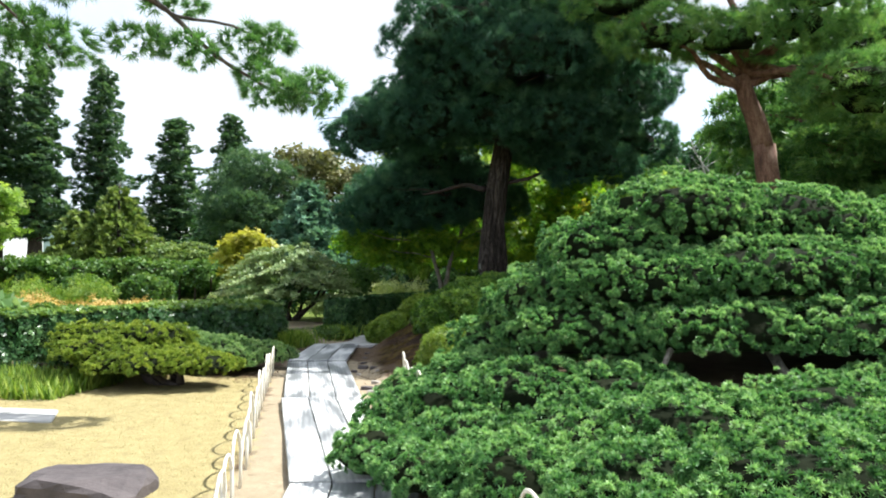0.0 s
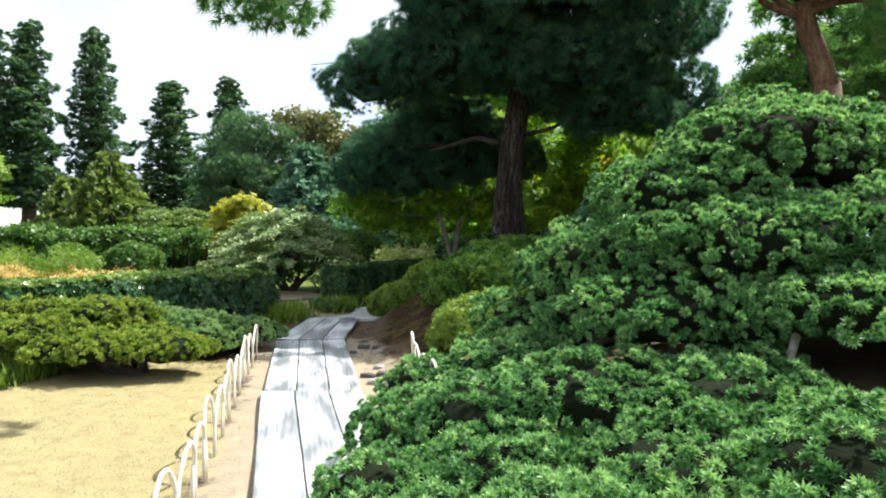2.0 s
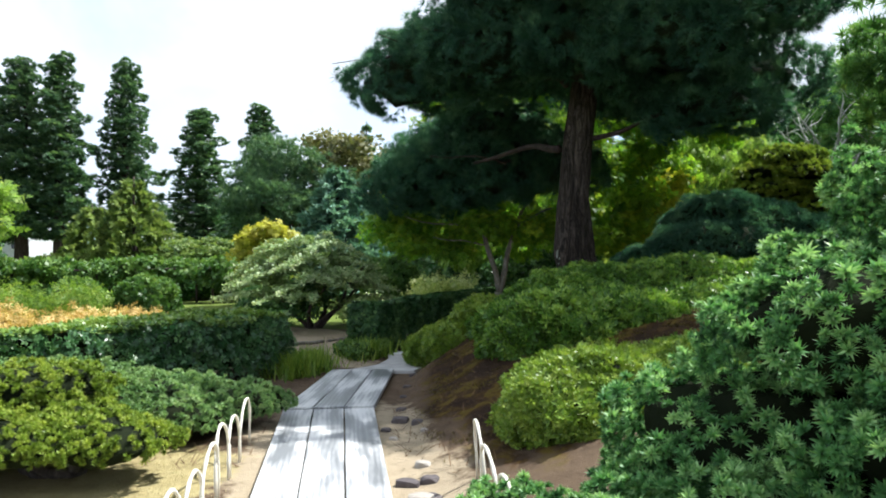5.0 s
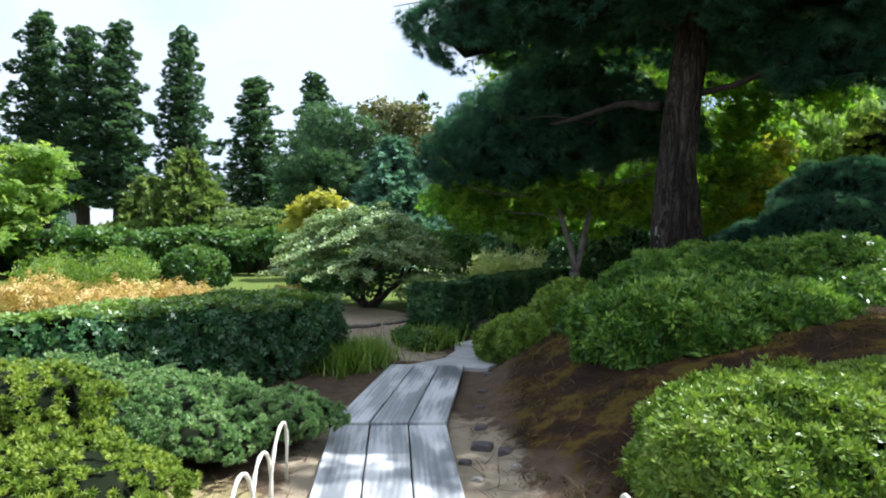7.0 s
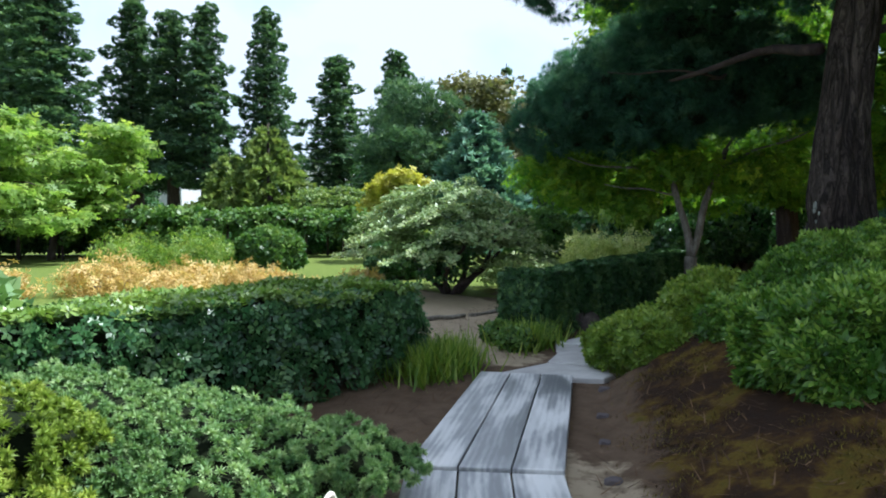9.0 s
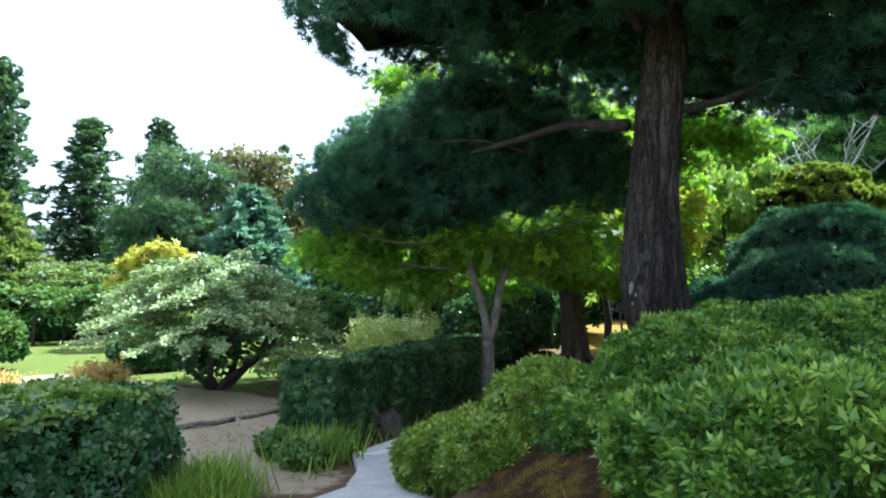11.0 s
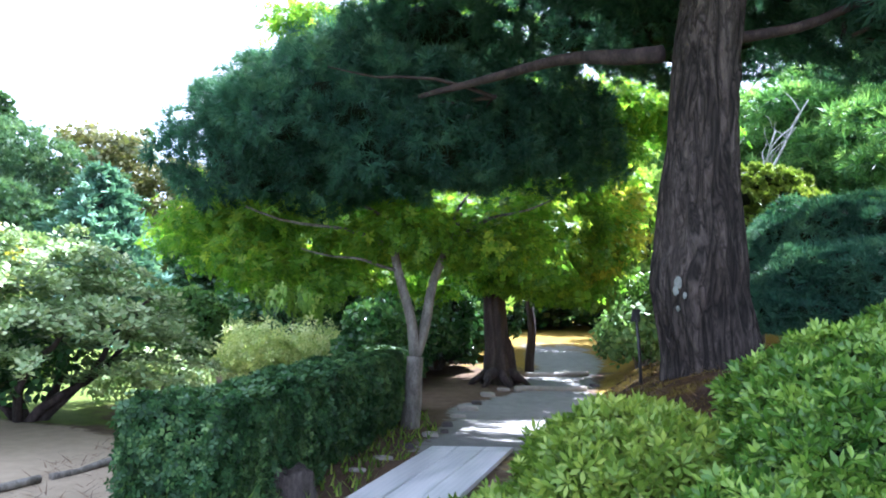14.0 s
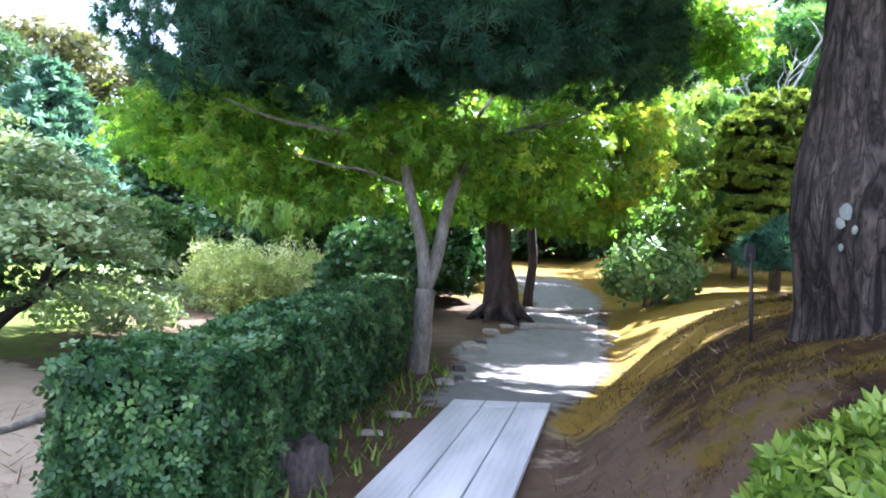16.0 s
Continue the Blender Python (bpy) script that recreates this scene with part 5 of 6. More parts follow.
def snag():
    b = at(1.05, 23.2)
    ob = thing("dead_trunk", b, "broken dark reddish dead trunk with spreading roots", "tree trunk")
    V = []
    seg, rings = 40, 40
    for i in range(rings + 1):
        z = -0.1 + 2.9 * i / rings
        a = np.arange(seg) * 2 * math.pi / seg
        r = float(np.interp(z, [-0.1, 0.15, 0.6, 1.8, 2.8], [0.40, 0.28, 0.21, 0.18, 0.11]))
        rr = r * (1 + 0.14 * np.sin(4 * a + 0.5 * z) + 0.08 * np.sin(9 * a + 1.3 * z) + 0.04 * np.sin(17 * a - z)) * (1 + (0.5 * np.sin(2 * a + 1) * (i > rings - 4)))
        V.append(np.stack([b[0] - 0.08 * z + rr * np.cos(a), b[1] + rr * np.sin(a), np.full(seg, b[2] + z) + (0.25 * np.sin(3 * a) if i == rings else 0)], 1))
    V = np.concatenate(V)
    i = (np.arange(rings)[:, None] * seg + np.arange(seg)[None]).ravel()
    j = (np.arange(rings)[:, None] * seg + (np.arange(seg)[None] + 1) % seg).ravel()
    part("trunk", mesh_from(V, np.stack([i, j, j + seg, i + seg], 1), "bark_snag", smooth=True), ob)
    for k, (dx, dy) in enumerate([(-0.6, -0.25), (0.5, -0.35), (0.1, -0.6), (-0.4, -0.55)]):
        v, f, t = tube(bend((b[0] + dx * 0.3, b[1] + dy * 0.3, b[2] + 0.18), (b[0] + dx, b[1] + dy, float(gz(b[0] + dx, b[1] + dy)) - 0.02), 6, 0.05, 0.08, k), taper(0.12, 0.03, 6), 8, 0.1, k)
        part("root", mesh_from(v, f, "bark_snag", smooth=True), ob)
    v, f, t = tube(bend((b[0] + 0.25, b[1] - 0.1, b[2]), (b[0] - 0.15, b[1], b[2] + 1.5), 8, 0, 0.04), taper(0.13, 0.07, 8), 10, 0.08)
    part("leaning_stem", mesh_from(v, f, "bark_snag", smooth=True), ob)


snag()


def stake():
    b = at(0.56, 16.0)
    ob = thing("sign_stake", b, "thin dark iron stake with a small tilted head", "garden stake")
    v, f, t = tube([(b[0] + 0.02, b[1], b[2] - 0.08), (b[0], b[1], b[2] + 0.25), (b[0] - 0.03, b[1], b[2] + 0.55)], [0.013, 0.013, 0.012], 8)
    part("rod", mesh_from(v, f, "iron", smooth=True), ob)
    c = Vector((b[0] - 0.03, b[1], b[2] + 0.55))
    part("head", boxmesh([c + Vector(p) for p in ((-0.045, -0.012, -0.05), (0.03, -0.012, -0.05), (0.03, 0.006, -0.05), (-0.045, 0.006, -0.05))], [c + Vector(p) for p in ((-0.02, 0.015, 0.05), (0.045, 0.015, 0.05), (0.045, 0.033, 0.05), (-0.02, 0.033, 0.05))], "iron", 0.003), ob)


stake()


def stump():
    b = at(-2.12, 16.0)
    V = []
    seg = 28
    for i, (z, r) in enumerate([(-0.05, 0.22), (0.03, 0.19), (0.1, 0.165), (0.18, 0.16), (0.23, 0.15), (0.22, 0.08), (0.2, 0.0)]):
        a = np.arange(seg) * 2 * math.pi / seg
        rr = r * (1 + 0.15 * np.sin(5 * a + z * 3) + 0.08 * np.sin(11 * a))
        V.append(np.stack([b[0] + rr * np.cos(a), b[1] + rr * np.sin(a), b[2] + z + 0.025 * np.sin(4 * a + i) * (i > 3)], 1))
    V = np.concatenate(V)
    i = (np.arange(6)[:, None] * seg + np.arange(seg)[None]).ravel()
    j = (np.arange(6)[:, None] * seg + (np.arange(seg)[None] + 1) % seg).ravel()
    single("tree_stump", mesh_from(V, np.stack([i, j, j + seg, i + seg], 1), "bark_pine"), b, "small rotten tree stump on bare soil", "tree stump")


stump()
for k, (a, c) in enumerate([((-4.5, 16.0), (-4.05, 16.62)), ((-4.0, 16.7), (-3.62, 17.35))]):
    v, f, t = tube(bend((*a, 0.025), (*c, 0.03), 6, 0, 0.03, k), [0.032] * 7, 9, 0.12)
    single("log_step", mesh_from(v, f, "bark_grey", smooth=True), (*a, 0), "half-buried log across the sandy side path", "log", "log steps")
for k, (l, r) in enumerate([((1.15, 22.35), (2.45, 22.5)), ((1.75, 23.9), (3.1, 24.2))]):
    v, f, t = tube(bend(at(*l, 0.03), at(*r, 0.03), 8, 0, 0.01, k), [0.055] * 9, 9, 0.05)
    single("log_step", mesh_from(v, f, "stone", smooth=True), at(*l), "pale low step edge across the gravel path", "step", "gravel path steps", "structure")
v, f, t = tube(bend(at(0.35, 12.75, 0.05), (-0.05, 12.4, 0.72), 8, 0.05, 0.1, 2), taper(0.022, 0.010, 8), 7, 0.1)
single("bare_branch", mesh_from(v, f, "bark_snag", smooth=True), at(0.35, 12.75), "crooked grey bare branch among azaleas", "branch")


# pale variegated dogwood by the side path
def dogwood():
    b = at(-5.4, 19.6)
    ob = thing("variegated_shrub", b, "spreading shrub with layered cream-edged pale leaves", "shrub")
    limbs(ob, [((b[0] + 0.1 * math.cos(k), b[1] + 0.1 * math.sin(k), -0.05), (b[0] + 1.3 * math.cos(k * 1.3), b[1] + 0.9 * math.sin(k * 1.3), 1.5), 0.06, 0.015, 0.08, 7) for k in range(7)], "bark_snag")
    sets = []
    for k in range(120):
        a = k * 2.39996
        reach = 0.55 + 1.5 * math.sqrt((k + 0.5) / 120) + rng.uniform(-0.15, 0.15)
        end = 2.2 - 0.33 * reach ** 2 + rng.uniform(-0.12, 0.16)
        m = int(38 + 38 * reach)
        q = rng.uniform(0.25, 1.0, m)
        side = rng.normal(0, 0.10, m) * (1.15 - 0.7 * q)
        rad = 0.1 + reach * q
        z = end - 0.35 * (1 - q) ** 2 + 0.13 * np.sin(q * math.pi) - 0.10 * q ** 3 + rng.normal(0, 0.025, m)
        P = np.stack([b[0] - 0.1 + 1.08 * (rad * math.cos(a) - side * math.sin(a)), b[1] - 0.1 + rad * math.sin(a) + side * math.cos(a), z], 1)
        N = np.stack([np.full(m, 0.25 * math.cos(a)), np.full(m, 0.25 * math.sin(a)), np.ones(m)], 1)
        sets.append(leaves(P, N, T_LEAF3, 0.075, np.clip(0.12 + 0.48 * q + rng.normal(0, 0.16, m), 0, 1), 0.3))
    part("crown", join([merge(sets)], ["variegated"]), ob)
    # Dark leaves inside paint the shade below the pale layers.
    leafy(ob, [(-5.6, 19.5, 0.75, 0.8, 0.6, 0.6)], 900, T_LEAF3, 0.10, "hedge", 6.0, 0.3, 0.5, "inner_foliage")


dogwood()


def round_shrub(name, c, r, mat, label, count, size, seed, template=T_FAR, group="", loose=0.0):
    b = at(c[0], c[1])
    ob = thing(name, b, label, "shrub", group)
    d = dirs(count, -0.6)
    P, N = lump((c[0], c[1], b[2] + c[2]), r, d, 0.14, seed, 3)
    P = P + rng.normal(0, 1, P.shape) * np.array(r) * loose
    P[:, 2] = np.maximum(P[:, 2], b[2] + 0.04)
    # Leaves facing up are tinted lighter to paint light from above.
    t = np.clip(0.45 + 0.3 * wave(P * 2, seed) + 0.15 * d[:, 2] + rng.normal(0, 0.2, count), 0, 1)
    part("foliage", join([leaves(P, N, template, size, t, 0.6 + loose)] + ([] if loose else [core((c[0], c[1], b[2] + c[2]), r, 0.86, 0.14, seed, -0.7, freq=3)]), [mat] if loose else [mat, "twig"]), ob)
    st = [tube(bend((c[0] + 0.08 * math.cos(k), c[1] + 0.08 * math.sin(k), b[2] - 0.05), (c[0] + 0.4 * r[0] * math.cos(k), c[1] + 0.4 * r[1] * math.sin(k), b[2] + c[2]), 4, 0, 0.05, k), taper(0.04, 0.02, 4), 6) for k in range(3)]
    each_stem(ob, st, "bark_grey")
    return ob


for i, (x, y) in enumerate([(-2.95, 14.75), (-2.62, 14.35), (-2.45, 14.95)]):
    round_shrub("foot_plant", (x, y, 0.12), (0.20, 0.18, 0.13), "broad", "leafy plant at the foot of the hedge", 260, 0.055, 200 + i, T_LEAF3, "plants at the hedge foot")
round_shrub("round_shrub", (-5.35, 26.6, 0.85), (0.95, 0.9, 0.88), "broad", "dark green clipped round shrub", 4200, 0.085, 1)
round_shrub("pale_shrub", (-4.45, 21.2, 0.30), (0.75, 0.5, 0.34), "variegated", "low cream-edged shrub behind the hedge", 900, 0.08, 5, T_LEAF3, loose=0.12)
round_shrub("round_shrub", (-11.4, 22.0, 0.62), (0.85, 0.8, 0.6), "broad", "dark green rounded shrub in the garden beds", 1500, 0.12, 2, group="garden bed shrubs")
round_shrub("round_shrub", (-7.9, 22.4, 0.45), (0.7, 0.7, 0.5), "hedge", "dark green rounded shrub in the garden beds", 1800, 0.12, 3, group="garden bed shrubs")
round_shrub("round_shrub", (-13.7, 22.0, 0.6), (0.7, 0.7, 0.55), "broad", "green rounded shrub in the garden beds", 1200, 0.13, 4, group="garden bed shrubs")
for i, (x, y, w) in enumerate([(-10.6, 17.6, 0.9), (-9.4, 18.3, 0.8), (-11.9, 16.8, 0.9), (-8.6, 18.2, 0.7), (-13.0, 15.6, 0.9), (-14.2, 14.4, 0.9), (-9.9, 16.9, 0.8), (-11.0, 18.6, 0.8), (-12.3, 17.9, 0.8), (-7.2, 19.2, 0.5)]):
    round_shrub("orange_shrub", (x, y, 0.2), (w * 0.55, 0.42, 0.16 + 0.09 * (i % 3)), "orange", "low shrub with orange-tinted leaves", 420, 0.10, 20 + i, T_NARROW, "orange shrubs", 0.38)
for i, (x, y, w, mt) in enumerate([(-3.4, 24.0, 0.5, "pale_lime"), (-2.4, 24.6, 0.6, "pale_lime"), (-4.3, 29.5, 0.9, "pale_lime"), (-3.2, 31.5, 0.9, "variegated"), (-1.6, 30.5, 0.9, "grass"), (-7.6, 23.8, 0.7, "grass"), (-14.4, 20.2, 0.8, "grass"), (-12.6, 20.6, 0.6, "grass")]):
    round_shrub("flowering_shrub", (x, y, 0.42), (w, 0.6, 0.5), mt, "pale yellow-green flowering shrub in sun", 1100, 0.1, 40 + i, T_NARROW, "pale garden shrubs", 0.30)
for i, (x, y) in enumerate([(-9.6, 12.6), (-10.4, 13.0), (-8.9, 12.3), (-11.3, 13.4)]):
    round_shrub("leafy_plant", (x, y, 0.35), (0.45, 0.45, 0.35), "juniper", "broad-leaved pale green garden plant", 160, 0.32, 60 + i, T_LEAF3, "garden plants")


for i, (x, y, z, rx, rz) in enumerate([(0.1, 24.9, 0.8, 0.9, 0.9), (-1.0, 23.4, 0.7, 0.8, 0.8), (0.9, 27.0, 0.9, 1.0, 1.0), (-0.6, 26.4, 1.0, 1.1, 1.1), (1.9, 29.5, 1.0, 1.1, 1.1), (-2.2, 27.5, 1.0, 1.2, 1.1)]):
    round_shrub("woodland_shrub", (x, y, z), (rx, rx, rz), "hedge", "dark green shrub in the shade behind the hedge", 1500, 0.12, 80 + i, group="woodland shrubs")
# Added shrubs stand in for the shade under the trellis.
for i in range(9):
    round_shrub("bed_shrub", (-27 + 1.75 * i, 25.5 + 1.05 * i, 0.6), (1.1, 0.8, 0.65), "broad" if i % 2 else "hedge", "leafy green shrub filling the dark behind the trellis", 900, 0.16, 120 + i, group="shrubs behind the trellis")


round_shrub("loose_shrub", (3.9, 23.5, 0.55), (0.72, 0.6, 0.55), "juniper", "loose pale green shrub beside the gravel path", 900, 0.13, 301, T_LEAF3, loose=0.14)
round_shrub("loose_shrub", (4.3, 24.0, 1.05), (0.55, 0.5, 0.6), "broad", "loose green shrub behind the pale one", 600, 0.13, 303, T_LEAF3, loose=0.16)
# vine trellis beyond the beds
def trellis():
    a, c = Vector((-27, 22.5, 0)), Vector((-12.5, 31.5, 0))
    ob = thing("vine_trellis", (-20, 27, 0), "long low trellis roofed with green vines on dark posts", "trellis")
    n = 12
    for i in range(n + 1):
        p = a.lerp(c, i / n)
        for off in (-0.8, 0.8):
            v, f, t = tube([(p.x, p.y + off, -0.05), (p.x, p.y + off, 1.45)], [0.05, 0.045], 8)
            part("post", mesh_from(v, f, "bark_snag", smooth=True), ob)
    for off in (-0.8, 0.0, 0.8):
        v, f, t = tube([a + Vector((0, off, 1.45)), c + Vector((0, off, 1.45))], [0.035, 0.035], 6)
        part("rail", mesh_from(v, f, "bark_snag", smooth=True), ob)
    leafy(ob, [(*(a.lerp(c, i / 16) + Vector((0, 0.3 * math.sin(i * 2), 1.5 + 0.08 * math.sin(i * 1.7)))), 0.95, 1.1, 0.36) for i in range(17)] + [(*(a.lerp(c, i / 12) + Vector((0, -0.7, 1.15 + 0.1 * math.sin(i * 2.7)))), 0.8, 0.4, 0.4) for i in range(13)], 8500, T_FAR, 0.17, "broad", 13.0, 0.4, 0.8, "vine_foliage")


trellis()


# ---- background trees ----
def cedar_proto(seed, h=18.0, w=3.2, gap=0.0):
    ob = thing("cedar", (0, 0, 0), "tall narrow cedar with dark green foliage", "cedar tree", "row of cedars")
    v, f, t = tube(bend((0, 0, -0.2), (0.2, 0, h * 0.97), 10, 0, 0.005, seed), taper(0.42, 0.04, 10), 10, 0.05)
    part("trunk", mesh_from(v, f, "bark_snag", smooth=True), ob)
    sets = []
    n = 74
    for i in range(n):
        z = h * (0.22 + 0.77 * (i / n) ** 0.92)
        r = w * 0.5 * (1 - ((z / h - 0.28) / 0.8) ** 2 if z / h > 0.28 else 0.72 + z / h) * (0.70 + 0.42 * math.sin(i * 5.3 + seed))
        r = max(r, 0.25)
        a = i * 2.4 + seed
        q = r * (0.78 + 0.34 * math.sin(i * 1.9))
        c = np.array([q * math.cos(a), q * math.sin(a), z])
        m = int(30 + 26 * r)
        d = dirs(m, -0.8)
        kk = 1.15 - 0.75 * z / h
        P, N = lump(c, (0.21 * w * kk, 0.21 * w * kk, 0.36 * kk + 0.12), d, 0.35, seed + i)
        # Sprays tinted by facing: light tops and dark undersides are painted in.
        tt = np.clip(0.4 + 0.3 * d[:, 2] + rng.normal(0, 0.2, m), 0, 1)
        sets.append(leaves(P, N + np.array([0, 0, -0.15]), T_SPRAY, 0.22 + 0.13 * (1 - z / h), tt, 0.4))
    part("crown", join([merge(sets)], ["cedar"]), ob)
    return ob


def placed(proto, x, y, s, turn, first):
    """Sets a prototype the first time, and copies of it after that."""
    m = pose(x, y, float(gz(x, y)) - 0.05, 0, 0, turn) @ Matrix.Diagonal((s[0], s[0], s[1], 1))
    if first:
        proto.matrix_basis = m
        return proto
    return copy_thing(proto, m)


ca, cb, cc = cedar_proto(1.0), cedar_proto(2.6, 18, 3.6), cedar_proto(5.1, 18, 3.0)


def put(proto, x, y, sw, sh, turn=0):
    """A width factor and a height factor on the prototype."""
    LATER.append((proto, x, y, sw, sh, turn))


LATER = []
for pr, x, y, sw, sh, tn in [(ca, -49.3, 55, 1.35, 1.18, 0), (cb, -45.0, 55, 1.2, 1.10, 50), (cc, -41.3, 55, 1.25, 1.10, 120), (cb, -38.6, 60, 1.15, 1.14, 200), (ca, -28.5, 55, 1.2, 0.80, 80), (cc, -27.9, 65, 1.3, 0.94, 10),
                             (cb, -47.5, 45, 1.5, 1.10, 300), (cc, -52.5, 47, 1.4, 1.15, 30), (ca, -62, 52, 1.5, 1.2, 60)]:
    put(pr, x, y, sw * 1.3, sh, tn)


def fir_proto(seed, h, w, mat, label, category="conifer", layers=16):
    ob = thing("conifer", (0, 0, 0), label, category)
    v, f, t = tube(bend((0, 0, -0.2), (0, 0, h * 0.97), 8, 0, 0.006, seed), taper(0.2, 0.03, 8), 8, 0.05)
    part("trunk", mesh_from(v, f, "bark_snag", smooth=True), ob)
    P, N, T = [], [], []
    for i in range(layers):
        z = h * (0.08 + 0.9 * i / layers)
        R = w * (1 - z / h) ** 0.85
        nb = max(4, int(11 * (1 - i / layers) + 4))
        for j in range(nb):
            a = 2 * math.pi * j / nb + i * 0.9 + rng.uniform(-0.2, 0.2)
            rr = R * rng.uniform(0.8, 1.1)
            for k in range(int(9 + 8 * R)):
                s = rng.uniform(0.25, 1)
                sp = (rng.uniform(-0.5, 0.5)) * 0.5 * s
                P.append((rr * s * math.cos(a + sp), rr * s * math.sin(a + sp), z - 0.22 * rr * s + rng.normal(0, 0.06)))
                N.append((math.cos(a), math.sin(a), 0.35))
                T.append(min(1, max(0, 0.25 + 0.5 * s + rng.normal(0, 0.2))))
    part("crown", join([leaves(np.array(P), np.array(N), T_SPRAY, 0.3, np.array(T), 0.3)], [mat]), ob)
    return ob


def tree_proto(seed, h, w, mat, label, name="tree", category="tree", template=T_FAR, size=0.26, count=6000, flat=0.4, bark="bark_snag", low=0.35, nblobs=26):
    """A tree about h high and w wide with a trunk, limbs and a crown of clumps."""
    r = random.Random(seed)
    ob = thing(name, (0, 0, 0), label, category)
    blobs, paths = [], [((0, 0, -0.2), (0.1, 0, h * 0.7), 0.022 * h, 0.008 * h, 0.02, 9)]
    for i in range(nblobs):
        z = h * (low + (0.93 - low) * (i + 0.5) / nblobs)
        k = 1 - ((z / h - low - 0.12) / (1 - low)) ** 2
        q = w * 0.5 * math.sqrt(max(k, 0.08)) * (0.35 + 0.55 * r.random())
        a = i * 2.4 + r.random()
        s = w * (0.13 + 0.07 * r.random())
        blobs.append((q * math.cos(a), q * math.sin(a), z, s * 1.15, s * 1.15, s * flat * 1.3))
        if i % 2 == 0:
            paths.append(((0.02, 0, min(z * 0.8, h * 0.66)), (q * math.cos(a), q * math.sin(a), z - s * 0.2), 0.008 * h, 0.003 * h, 0.05, 6))
    limbs(ob, paths, bark)
    leafy(ob, blobs, count, template, size, mat, seed * 1.7, 0.4, 0.7)
    return ob


layered = fir_proto(6, 6.5, 4.3, "olive", "wide olive-green tree with drooping layered branches", "tree", 13)
blue = fir_proto(3, 6.2, 2.9, "blue_spruce", "blue-green spruce with layered drooping boughs")
spire = fir_proto(8, 13, 2.2, "cedar", "slim dark fir showing above other trees")
broadpine = tree_proto(4, 9.5, 9, "cedar", "wide flat-topped green pine", "pine_tree", "pine tree", T_NEEDLE_S, 0.34, 7000, 0.35)
brown = tree_proto(5, 10.5, 7.5, "brownish", "thin broad-leaved tree turning brown", size=0.26, count=4200)
olive = tree_proto(6, 7.0, 8.5, "olive", "wide olive-green tree with layered branches", size=0.28, count=7000, flat=0.35, low=0.2)
gold = tree_proto(7, 3.2, 2.8, "yellow", "small maple with bright yellow leaves", "maple_tree", "maple tree", T_MAPLE, 0.2, 2600, 0.45, low=0.25, nblobs=16)
lime = tree_proto(9, 5.6, 6.0, "lime_maple", "light green maple with layered branches", "maple_tree", "maple tree", T_MAPLE, 0.2, 6500, 0.35, low=0.2)
dark = tree_proto(10, 8.0, 6.5, "hedge", "dense dark green broad-leaved tree", size=0.26, count=8000, flat=0.7, low=0.05, nblobs=34)
pine = tree_proto(11, 8.5, 7.0, "mid_pine", "layered green pine with an open crown", "pine_tree", "pine tree", T_NEEDLE_S, 0.3, 7500, 0.28, "bark_red", low=0.22)
shade_pine = tree_proto(12, 7.0, 7.0, "dark_pine", "dense dark pine with low spreading branches", "pine_tree", "pine tree", T_NEEDLE_S, 0.3, 8500, 0.4, low=0.08, nblobs=32)

for pr, x, y, sw, sh, tn in [
    (blue, -10.4, 36, 1.35, 1.05, 0), (spire, -14.8, 56, 1, 1.02, 0), (broadpine, -17.5, 46, 0.95, 1.0, 30), (brown, -14.5, 50, 1.1, 1.03, 0), (brown, -9.5, 52, 1.0, 0.95, 120), (layered, -21.4, 36, 1.0, 1.0, 0), (layered, -24.6, 37, 0.85, 0.8, 100), (olive, -16.6, 34, 0.5, 0.42, 90),
    (gold, -10.6, 28.5, 1.0, 1.0, 0), (lime, -22.5, 24.5, 1.2, 0.95, 40), (lime, -27.5, 21, 1.2, 1.0, 140),
    (dark, -7.0, 44, 1.1, 0.75, 0), (dark, -3.0, 40, 1.1, 0.8, 70), (dark, 0.5, 38, 1.0, 0.8, 140), (dark, -20, 50, 1.3, 0.9, 200), (dark, -2.0, 31, 0.8, 0.55, 110),
    (pine, 13.0, 30, 0.9, 0.9, 0), (pine, 12.5, 24.5, 0.9, 0.95, 80), (pine, 9.5, 19, 0.9, 0.9, 160), (pine, 14, 30, 1.2, 1.1, 220), (pine, 13, 17, 1.0, 1.0, 300), (pine, 2.0, 38, 0.9, 0.8, 20),
    (pine, 9.8, 16.0, 0.7, 0.6, 100), (pine, 11.5, 21, 0.8, 0.7, 200), (pine, 13, 12, 0.9, 0.8, 40), (shade_pine, 16, 22, 1.1, 1.1, 70),
    (pine, 6.4, 29.5, 0.6, 0.75, 80), (lime, 5.4, 26.5, 0.5, 0.9, 10), (pine, 7.6, 26.6, 0.42, 0.5, 10), (pine, 12.4, 33, 1.0, 1.0, 130), (lime, 0.2, 28, 0.95, 1.45, 300), (lime, -2.2, 27.5, 0.7, 1.3, 120), (dark, 6.5, 38, 1.1, 0.8, 30), (dark, 12, 38, 1.2, 0.9, 90), (dark, 18, 34, 1.3, 1.0, 180), (dark, 20, 26, 1.3, 1.0, 250), (pine, 18, 14, 1.2, 1.1, 350), (dark, 22, 16, 1.3, 1.0, 20),
    (dark, -60, 62, 1.4, 0.8, 90), (dark, -24, 74, 1.6, 0.9, 290), (dark, -12, 66, 1.5, 0.9, 120),
]:
    put(pr, x, y, sw, sh, tn)
used = set()
for pr, x, y, sw, sh, tn in LATER:
    if pr not in used:
        used.add(pr)
        continue
    placed(pr, x, y, (sw, sh), tn, False)
used = set()
